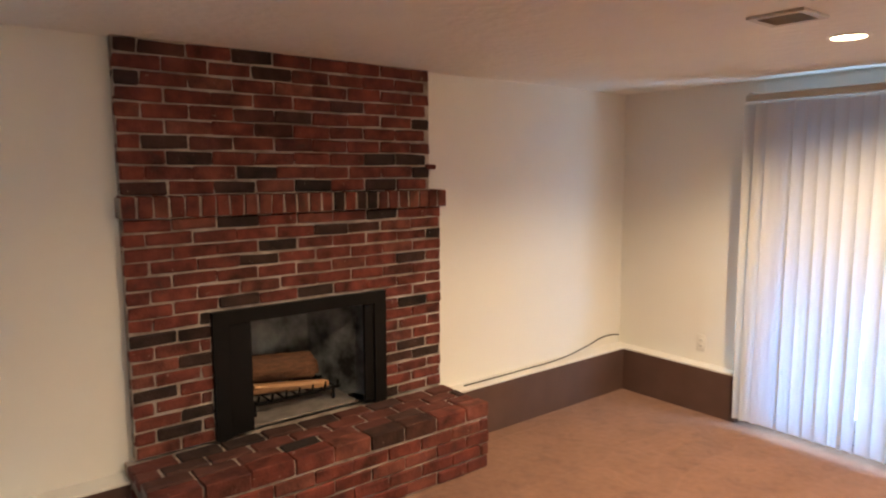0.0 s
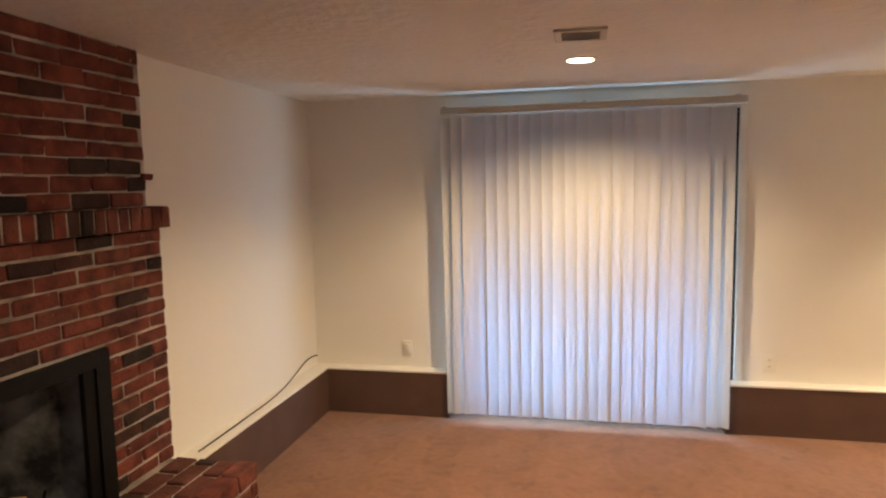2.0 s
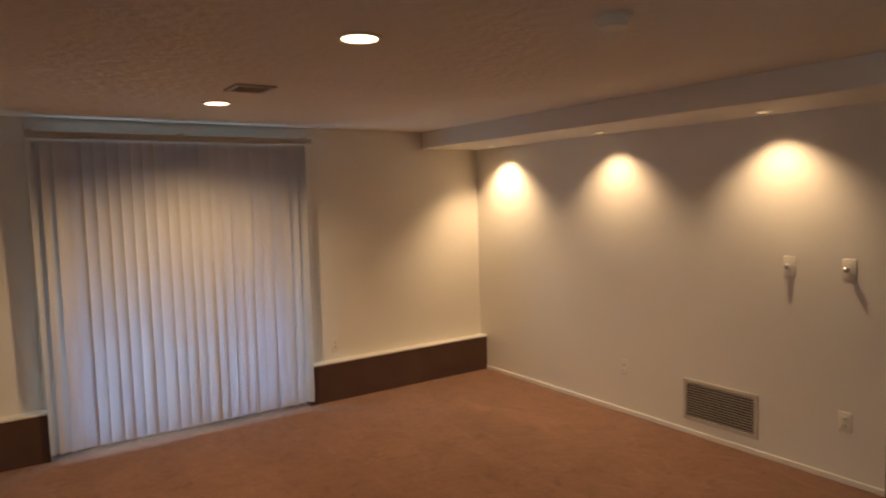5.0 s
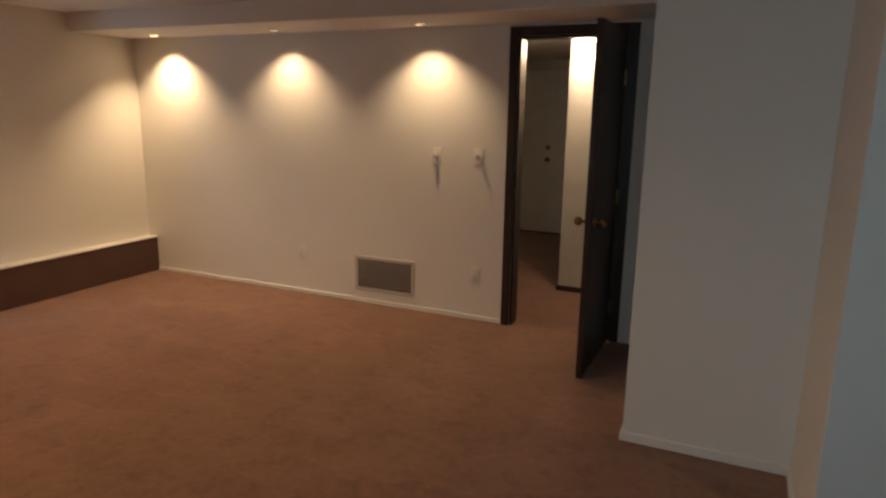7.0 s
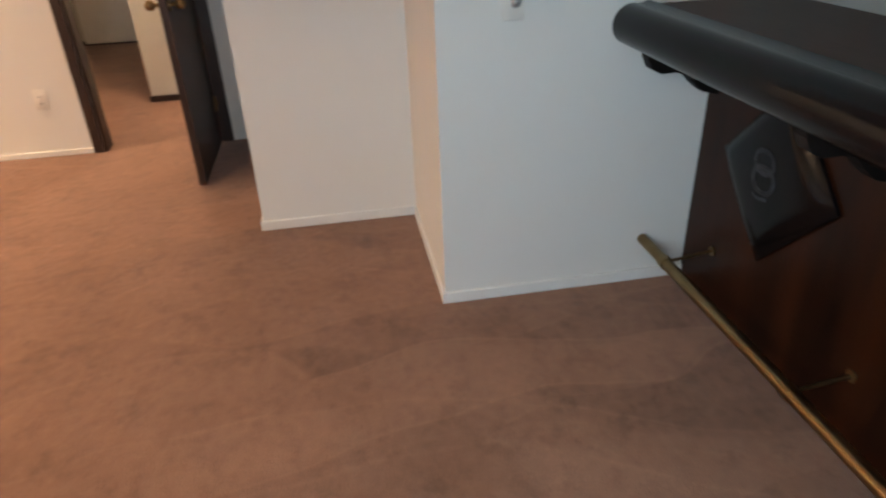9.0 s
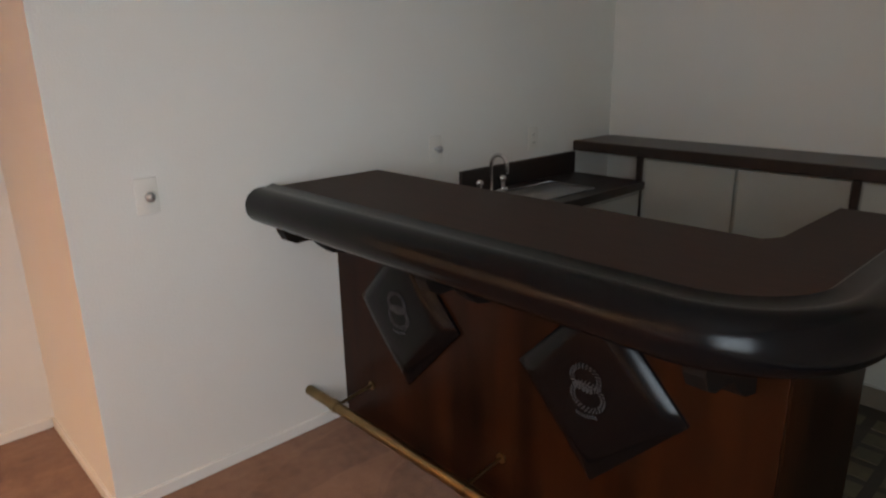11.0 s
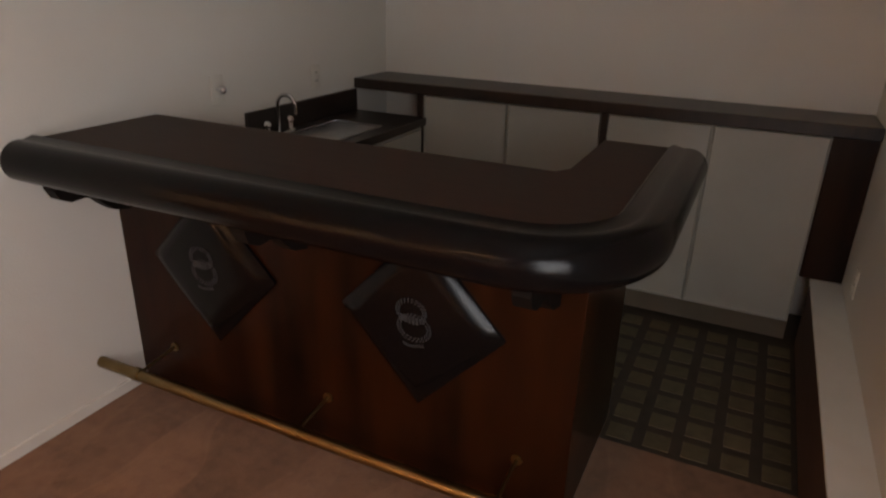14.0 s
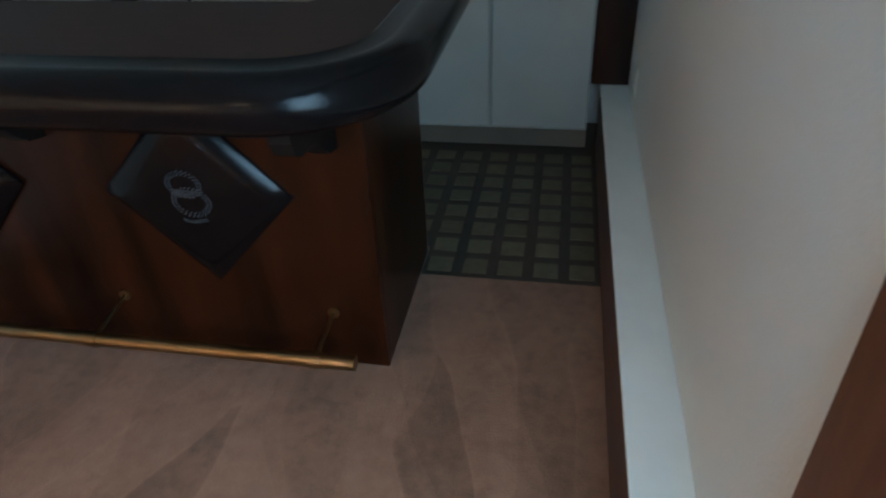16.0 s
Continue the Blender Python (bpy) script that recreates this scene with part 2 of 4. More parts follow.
M["ash"] = mat("ash", (0.30, 0.27, 0.25), 0.95, dark=(0.14, 0.12, 0.11), scale=14, amount=0.6, bump=0.6, bump_scale=70)
M["bark"] = mat("log_bark", (0.20, 0.09, 0.045), 0.9, dark=(0.07, 0.033, 0.02), scale=16, amount=0.6, bump=0.8, bump_scale=40, stretch=(4, 1, 4))
M["split"] = mat("split_wood", (0.56, 0.33, 0.17), 0.8, dark=(0.40, 0.20, 0.09), scale=14, amount=0.6, bump=0.4, bump_scale=60, stretch=(5, 1, 5))
M["slat"] = slat_material()
M["rail_white"] = mat("headrail", (0.52, 0.50, 0.46), 0.4, scale=5)
M["glass"] = glass_material()
M["bronze"] = mat("dark_aluminium", (0.035, 0.030, 0.027), 0.4, metal=0.7, scale=6)
M["concrete"] = mat("patio_concrete", (0.50, 0.49, 0.47), 0.9, dark=(0.38, 0.37, 0.35), scale=2, bump=0.4)
M["grass"] = mat("lawn", (0.07, 0.12, 0.035), 0.95, dark=(0.03, 0.06, 0.018), scale=9, bump=0.9, bump_scale=30)
M["door"] = mat("dark_stained_door", (0.040, 0.019, 0.012), 0.45, dark=(0.017, 0.008, 0.006), scale=7, amount=0.6, stretch=(6, 6, 0.5), bump=0.08, coat=0.15)
M["barwood"] = mat("mahogany_panel", (0.046, 0.0115, 0.0032), 0.30, dark=(0.003, 0.001, 0.0005), scale=2.1, amount=0.52, stretch=(4, 4, 0.5), bump=0.03, spec=0.2)
M["redwood"] = mat("red_stained_board", (0.085, 0.016, 0.006), 0.45, dark=(0.04, 0.008, 0.004), scale=5, stretch=(0.5, 5, 5))
M["casing"] = mat("red_brown_casing", (0.17, 0.06, 0.025), 0.45, dark=(0.09, 0.028, 0.012), scale=6, stretch=(5, 5, 0.5), bump=0.05)
M["dark_wood"] = mat("blackened_wood", (0.010, 0.006, 0.005), 0.6, dark=(0.006, 0.004, 0.003), scale=9, spec=0.2)
M["vinyl"] = mat("padded_vinyl", (0.0045, 0.004, 0.0045), 0.21, dark=(0.0035, 0.003, 0.0035), scale=8, bump=0.01, bump_scale=300, spec=0.2)
M["laminate"] = mat("bar_laminate", (0.048, 0.021, 0.0145), 0.55, dark=(0.034, 0.015, 0.0105), scale=9, stretch=(0.6, 6, 1), bump=0.03, spec=0.22)
M["counter"] = mat("dark_counter", (0.036, 0.024, 0.021), 0.34, dark=(0.024, 0.016, 0.014), scale=9, bump=0.03)
M["brass"] = mat("aged_brass", (0.37, 0.25, 0.125), 0.32, metal=1.0, dark=(0.19, 0.12, 0.055), scale=11, amount=0.7, bump=0.05, rough_var=0.1)
M["chrome"] = mat("chrome", (0.80, 0.80, 0.80), 0.10, metal=1.0, scale=8)
M["steel"] = mat("brushed_steel", (0.68, 0.68, 0.69), 0.3, metal=1.0, scale=20)
M["cabinet"] = mat("painted_cabinet", (0.50, 0.485, 0.43), 0.5, dark=(0.44, 0.425, 0.375), scale=4, bump=0.06)
M["tile"] = mat("vinyl_tile", (1, 1, 1), 0.5, dark=(0.6, 0.58, 0.55), scale=22, amount=0.6,
                per_object=[(0.0, (0.13, 0.105, 0.060)), (0.5, (0.17, 0.135, 0.08)), (1.0, (0.105, 0.085, 0.05))])
M["tile_base"] = mat("vinyl_dark", (0.058, 0.042, 0.030), 0.55, dark=(0.036, 0.026, 0.019), scale=14, bump=0.1)
M["toe"] = mat("toe_board", (0.20, 0.155, 0.115), 0.7, scale=6)
M["ivory"] = mat("ivory_plastic", (0.86, 0.82, 0.74), 0.4, scale=4)
M["grille"] = mat("grille_paint", (0.60, 0.56, 0.50), 0.5, scale=5)
# brown painted for the shade behind the grille slats
M["duct"] = mat("duct_metal", (0.10, 0.08, 0.065), 0.7, scale=9)
# near-black that stands in for shade inside the vent and socket slots
M["hole_shade"] = mat("dark_cavity", (0.02, 0.018, 0.016), 0.9, scale=5)
M["stitch"] = mat("stitching", (0.065, 0.065, 0.07), 0.6, scale=30)
M["cable"] = mat("black_cable", (0.02, 0.02, 0.02), 0.5, scale=20)
M["hall_paint"] = mat("hall_paint", (0.70, 0.65, 0.56), 0.7, scale=1.5, bump=0.08)
M["bulb"] = glow("lit_bulb", (1.0, 0.80, 0.52), 14.0)
# weaker glow imitates soffit bulbs hidden deeper in their recess
M["dim_bulb"] = glow("dimmed_bulb", (1.0, 0.76, 0.46), 3.0)
M["fixture"] = glow("lit_diffuser", (1.0, 0.85, 0.62), 9.0)


# ---------------------------------------------------------------- mesh helpers
def box(bm, x0, x1, y0, y1, z0, z1, bevel=0.0, seg=2):
    v = [bm.verts.new(p) for p in ((x0, y0, z0), (x1, y0, z0), (x1, y1, z0), (x0, y1, z0), (x0, y0, z1), (x1, y0, z1), (x1, y1, z1), (x0, y1, z1))]
    f = [bm.faces.new([v[i] for i in q]) for q in ((3, 2, 1, 0), (4, 5, 6, 7), (0, 1, 5, 4), (1, 2, 6, 5), (2, 3, 7, 6), (3, 0, 4, 7))]
    if bevel:
        es = list({e for g in f for e in g.edges})
        bmesh.ops.bevel(bm, geom=es, offset=bevel, segments=seg, affect="EDGES", profile=0.5)
    return bm


def rod(bm, a, b, r, seg=16, r2=None):
    a, b = Vector(a), Vector(b)
    m = Matrix.Translation((a + b) / 2) @ (b - a).to_track_quat("Z", "Y").to_matrix().to_4x4()
    bmesh.ops.create_cone(bm, cap_ends=True, segments=seg, radius1=r, radius2=r if r2 is None else r2, depth=(b - a).length, matrix=m)
    return bm


def ball(bm, c, r, sx=1, sy=1, sz=1, u=16, v=10):
    bmesh.ops.create_uvsphere(bm, u_segments=u, v_segments=v, radius=r, matrix=Matrix.Translation(c) @ Matrix.Diagonal((sx, sy, sz, 1)))
    return bm


def sweep(bm, points, profile, closed=True, up=(0, 0, 1)):
    """Sweeps a closed profile of (outward, up) offsets along a level path; outward is to the right of the path."""
    rings = []
    pts = [Vector(p) for p in points]
    for i, p in enumerate(pts):
        d = (pts[min(i + 1, len(pts) - 1)] - pts[max(i - 1, 0)]).normalized()
        side = d.cross(Vector(up)).normalized()
        rings.append([bm.verts.new(p + side * a + Vector(up) * b) for a, b in profile])
    n = len(profile)
    for r0, r1 in zip(rings, rings[1:]):
        for i in range(n):
            bm.faces.new((r0[i], r0[(i + 1) % n], r1[(i + 1) % n], r1[i]))
    bm.faces.new(rings[0])
    bm.faces.new(list(reversed(rings[-1])))
    return bm


def mesh_of(name, bm, material, smooth=False):
    bmesh.ops.recalc_face_normals(bm, faces=bm.faces)
    me = bpy.data.meshes.new(name)
    bm.to_mesh(me)
    bm.free()
    me.materials.append(material)
    if smooth:
        for p in me.polygons:
            p.use_smooth = True
        me.set_sharp_from_angle(angle=radians(40))
    return me


def part(name, bm, material, parent=None, label="", smooth=False):
    ob = new(name, mesh_of(name, bm, material, smooth))
    ob.parent = parent
    if label:
        ob["label"] = label
    return ob


def thing(name, place, label, category, group="", kind=""):
    ob = new(name)
    ob.location = place
    bpy.context.view_layer.update()
    return tagged(ob, label, category, group, kind)


def structure(name, bm, material, label, category, smooth=False):
    return tagged(part(name, bm, material, None, "", smooth), label, category, "", "structure")


def B(*boxes, bevel=0.0):
    bm = bmesh.new()
    for b in boxes:
        box(bm, *b, bevel=bevel)
    return bm


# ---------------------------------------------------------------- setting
WWY0, WWY1, WWZ0, WWZ1 = -5.12, -4.15, 0.62, 1.92   # west window, inferred
WX0, WX1, WZ = 0.94, 2.785, 2.085     # patio door opening
FB0, FB1, FBZ0, FBZ1 = -3.05, -2.21, 0.39, 0.97   # firebox hole
DY0, DY1, DZ = -4.23, -3.50, 2.025   # hall doorway
structure("floor", B((XW - T, J2, -6.715, YN + T, -0.1, 0), (J2, E + T, YJ2 - T, YN + T, -0.1, 0), (E + T, 8.3, -5.2, -2.2, -0.1, 0), (0.652, J2, -6.9, -6.715, -0.1, 0)), M["carpet"],
          "reddish tan cut-pile carpet with vacuum strokes", "carpet")
bar_floor = structure("bar_floor", B((XW - T, J2 + T, YS - T, -6.717, -0.1, -0.004)), M["tile_base"], "dark brown vinyl floor laid in squares behind the bar", "floor")
structure("ceiling", B((XW - T, E + T, YS - T, YN + T, H, H + 0.1)), M["ceiling"], "off-white ceiling with a knockdown texture", "ceiling")
structure("wall_north", B((XW - T, WX0, YN, YN + T, 0, H), (WX1, E + T, YN, YN + T, 0, H), (WX0, WX1, YN, YN + T, WZ, H)), M["paint"],
          "cream painted wall round the patio door", "wall")
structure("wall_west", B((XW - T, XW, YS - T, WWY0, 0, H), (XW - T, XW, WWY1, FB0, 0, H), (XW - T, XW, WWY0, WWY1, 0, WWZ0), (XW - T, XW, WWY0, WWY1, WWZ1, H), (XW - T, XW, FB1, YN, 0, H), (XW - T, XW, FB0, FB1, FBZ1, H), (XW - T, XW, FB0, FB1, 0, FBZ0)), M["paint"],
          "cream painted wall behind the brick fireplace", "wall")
structure("wall_east", B((E, E + T, DY1, YN, 0, H), (E, E + T, YJ1 - T, DY0, 0, H), (E, E + T, DY0, DY1, DZ, H)), M["paint"],
          "cream painted wall with a doorway to the hall", "wall")
structure("wall_step_1", B((J1, E, YJ1 - T, YJ1, 0, H), (J1, J1 + T, YJ2, YJ1 - T, 0, H)), M["paint"], "cream painted wall that steps into the room", "wall")
structure("wall_step_2", B((J2, J1 + T, YJ2 - T, YJ2, 0, H), (J2, J2 + T, YS, YJ2 - T, 0, H)), M["paint"], "cream painted wall beside the bar", "wall")
structure("wall_south", B((XW - T, J2 + T, YS - T, YS, 0, H)), M["paint"], "cream painted wall behind the bar", "wall")
structure("soffit", B((SX, E, YJ1, YN, SZ, H), bevel=0.004), M["paint"], "boxed-in cream ceiling soffit with small spotlights", "soffit")
# ledges of the foundation wall: brown face, white cap
structure("ledge_1", B((XW, 0, -1.72, YN, 0, HL), (0, 0.90, 0, YN, 0, HL)), M["brown"], "brown painted foundation ledge under the cream wall", "ledge")
structure("ledge_2", B((2.72, E, 0, YN, 0, HL)), M["brown"], "brown painted foundation ledge under the cream wall", "ledge")
structure("ledge_3", B((XW, 0, -7.83, -3.52, 0, HL)), M["brown"], "brown painted foundation ledge along the wall to the bar", "ledge")
structure("trim_1", B((XW, 0.006, -1.72, YN, HL, HL + 0.014), (0.006, 0.90, -0.006, YN, HL, HL + 0.014), bevel=0.003), M["white"], "cream painted cap on the ledge", "trim")
structure("trim_2", B((2.72, E, -0.006, YN, HL, HL + 0.014), bevel=0.003), M["white"], "cream painted cap on the ledge", "trim")
structure("trim_3", B((XW, 0.006, -7.83, -3.52, HL, HL + 0.014), bevel=0.003), M["white"], "cream painted cap on the ledge", "trim")
bb = 0.034
structure("baseboard_1", B((E - 0.012, E, -3.44, -0.001, 0, bb), bevel=0.003), M["white"], "low white baseboard along the carpet", "baseboard")
structure("baseboard_2", B((J1 - 0.012, J1, YJ2 + 0.012, YJ1 + 0.012, 0, bb + 0.012), (J1, E - 0.10, YJ1, YJ1 + 0.012, 0, bb + 0.012), (J2 - 0.012, J1 - 0.012, YJ2, YJ2 + 0.012, 0, bb + 0.012), (J2 - 0.012, J2, -6.24, YJ2, 0, bb + 0.012), bevel=0.003),
          M["white"], "low white baseboard along the carpet", "baseboard")
# hall behind the doorway
structure("hall_wall_1", B((E + T, 8.3, -5.2, -5.08, 0, H), (E + T, 8.3, -2.32, -2.2, 0, H), (8.2, 8.3, -5.08, -2.32, 0, H)), M["hall_paint"], "cream painted walls of the hall", "wall")
structure("hall_wall_2", B((5.64, 5.76, -5.08, -3.57, 0, H)), M["hall_paint"], "cream painted partition in the hall", "wall")
structure("hall_ceiling", B((E + T, 8.3, -5.2, -2.2, 2.13, H + 0.1)), M["ceiling"], "off-white hall ceiling", "ceiling")
structure("baseboard_3", B((5.626, 5.64, -5.08, -3.556, 0, 0.045), (8.186, 8.2, -5.08, -2.32, 0, 0.045)), M["door"], "dark wooden baseboard in the hall", "baseboard")
# outdoors behind the patio door
structure("ground", B((-400, 400, YN + T, 800, -0.14, -0.05), (-400, XW - T - 0.6, -400, YN + T, -0.14, -0.05)), M["grass"], "lawn beyond the patio", "lawn")
structure("pavement", B((-2.0, 6.0, YN + T, 3.6, -0.05, -0.02)), M["concrete"], "pale concrete patio slab", "patio")
# unseen slab added to keep daylight off the top of the blind
structure("deck", B((-2.0, 6.0, YN + T + 0.02, 2.2, H + 0.02, H + 0.2)), M["door"], "unseen slab added over the patio to shade the blind's top", "deck")


# ---------------------------------------------------------------- patio door and blinds
def patio_door():
    t = thing("window_1", ((WX0 + WX1) / 2, YN + 0.06, 0), "sliding glass patio door in a dark aluminium frame", "patio door", "", "structure")
    inv = t.matrix_world.inverted()
    y0, y1 = YN + 0.02, YN + 0.10
    frames = [("window_frame", B((WX0, WX0 + 0.045, y0, y1, 0, WZ), (WX1 - 0.045, WX1, y0, y1, 0, WZ), (WX0 + 0.045, WX1 - 0.045, y0, y1, WZ - 0.045, WZ), (WX0 + 0.045, WX1 - 0.045, y0, y1, 0, 0.03)))]
    mid = (WX0 + WX1) / 2
    for a, b, ys in ((WX0 + 0.045, mid + 0.03, y0 + 0.045), (mid - 0.03, WX1 - 0.045, y0 + 0.008)):
        frames.append(("sash", B((a, a + 0.05, ys, ys + 0.03, 0.03, WZ - 0.045), (b - 0.05, b, ys, ys + 0.03, 0.03, WZ - 0.045), (a + 0.05, b - 0.05, ys, ys + 0.03, 0.03, 0.10), (a + 0.05, b - 0.05, ys, ys + 0.03, WZ - 0.10, WZ - 0.045))))
    for name, bm in frames:
        ob = part(name, bm, M["bronze"], t)
        ob.matrix_parent_inverse = inv
    for a, b, ys in ((WX0 + 0.095, mid - 0.02, y0 + 0.057), (mid + 0.02, WX1 - 0.095, y0 + 0.020)):
        ob = part("pane", B((a, b, ys, ys + 0.006, 0.10, WZ - 0.10)), M["glass"], t)
        ob.matrix_parent_inverse = inv
        ob.visible_shadow = False


patio_door()
casing = structure("window_casing", B((WX0 - 0.05, WX0, YN - 0.012, YN, HL + 0.014, H - 0.02), (WX1, WX1 + 0.05, YN - 0.012, YN, HL + 0.014, H - 0.02), (WX0, WX1, YN - 0.012, YN, WZ + 0.05, H - 0.02), bevel=0.003), M["white"],
                   "cream casing boards round the patio door", "trim")


def vertical_blind():
    BX0, BX1, BZ = 0.89, 2.765, 2.105
    t = thing("vertical_blind", ((BX0 + BX1) / 2, -0.035, BZ), "closed cream vinyl vertical blind over the patio door", "blind")
    inv = t.matrix_world.inverted()
    bm = B((BX0, BX1 + 0.03, -0.06, -0.012, BZ - 0.005, BZ + 0.038), bevel=0.006)
    part("headrail", bm, M["rail_white"], t, "grey aluminium headrail").matrix_parent_inverse = inv
    for x in (BX0 + 0.02, (BX0 + BX1) / 2, BX1 - 0.02):
        part("wall_bracket", B((x - 0.015, x + 0.015, -0.03, YN - 0.012, BZ + 0.038, BZ + 0.05)), M["rail_white"], t).matrix_parent_inverse = inv
    # one slat: a shallow arc in section
    def slat_mesh(w):
        bm = bmesh.new()
        cols = []
        for i in range(7):
            u = i / 6 - 0.5
            cols.append((u * w, 0.009 * (1 - (2 * u) ** 2)))
        rows = [-2.055, -1.3, -0.6, -0.02]
        grid = [[bm.verts.new((x, y, z)) for x, y in cols] for z in rows]
        back = [[bm.verts.new((x, y + 0.0012, z)) for x, y in cols] for z in rows]
        for g, flip in ((grid, False), (back, True)):
            for r0, r1 in zip(g, g[1:]):
                for i in range(6):
                    q = (r0[i], r0[i + 1], r1[i + 1], r1[i])
                    bm.faces.new(tuple(reversed(q)) if flip else q)
        for k in (0, 6):
            for j in range(3):
                bm.faces.new((grid[j][k], grid[j + 1][k], back[j + 1][k], back[j][k]))
        return mesh_of("slat", bm, M["slat"], True)
    me = slat_mesh(0.089)
    n = 25
    rng = random.Random(5)
    xs = [BX0 + 0.035 + i * (BX1 - BX0 - 0.105) / (n - 1) for i in range(n)]
    for i, x in enumerate(xs):
        ob = new("slat", me)
        turn = -14 + rng.uniform(-4, 4)
        if i < 3:
            turn += 26 + 7 * (2 - i)
        if i > n - 4:
            turn -= 10
        if i in (16, 17, 19, 21):
            turn += 21
        lean = rng.uniform(-0.25, 0.25) + (-0.7 if i == 0 else 0)
        ob.parent = t
        ob.matrix_parent_inverse = inv
        ob.matrix_basis = pose(x, -0.038, BZ - 0.002, 0, lean, turn)


vertical_blind()


# ---------------------------------------------------------------- fireplace
BL, BC = 0.2045, 0.0655      # brick module
JT = 0.009
brick_cache = {}


def brick_mesh(l, d, h, v, material):
    """A worn brick, centred, length along y, face towards +x."""
    key = (round(l, 3), round(d, 3), round(h, 3), v, material.name)
    if key not in brick_cache:
        rng = random.Random(hash(key[:4]) % 9999 + v)
        bm = bmesh.new()
        box(bm, -d / 2, d / 2, -l / 2, l / 2, -h / 2, h / 2, bevel=0.006, seg=1)
        for p in bm.verts:
            p.co += Vector((rng.uniform(-0.003, 0.003), rng.uniform(-0.0035, 0.0035), rng.uniform(-0.003, 0.003)))
        brick_cache[key] = mesh_of("brick", bm, material)
    return brick_cache[key]


def lay(parent, l, d, h, place, rng, material, turn=0):
    ob = new("brick", brick_mesh(l, d, h, rng.randrange(5), material))
    ob.parent = parent
    ob.matrix_parent_inverse = parent.matrix_world.inverted()
    x, y, z = place
    ob.matrix_basis = pose(x + rng.uniform(-0.004, 0.004), y + rng.uniform(-0.003, 0.003), z + rng.uniform(-0.002, 0.002), rng.uniform(-0.9, 0.9), 0, turn + rng.uniform(-0.6, 0.6))
    return ob


def courses(parent, y0, y1, z0, z1, face, rng, hole=None, depth=0.05, material=None):
    """Running bond between y0 and y1 (y0 < y1)."""
    material = material or M["brick"]
    n = max(1, round((z1 - z0) / BC))
    c = (z1 - z0) / n
    for k in range(n):
        z = z0 + (k + 0.5) * c
        spans = [(y0, y1)]
        if hole and hole[2] - 0.02 < z < hole[3] + 0.012:
            spans = [(y0, hole[0]), (hole[1], y1)]
        for a, b in spans:
            start = y0 - (BL / 2 if k % 2 else 0) + rng.uniform(-0.006, 0.006)
            y = start
            while y < b:
                p, q = max(y, a) + JT / 2, min(y + BL, b) - JT / 2
                if q - p > 0.025:
                    lay(parent, round(q - p, 2), depth, c - JT, (face - depth / 2, (p + q) / 2, z), rng, material)
                y += BL


CH0, CH1, CH2 = -3.48, -1.815, -1.735   # chimney south edge, north edge above and below the mantel
FACE = -0.060
MZ0, MZ1 = 1.472, 1.568
HX, HZ, HY0, HY1 = 0.358, 0.383, -3.52, -1.72


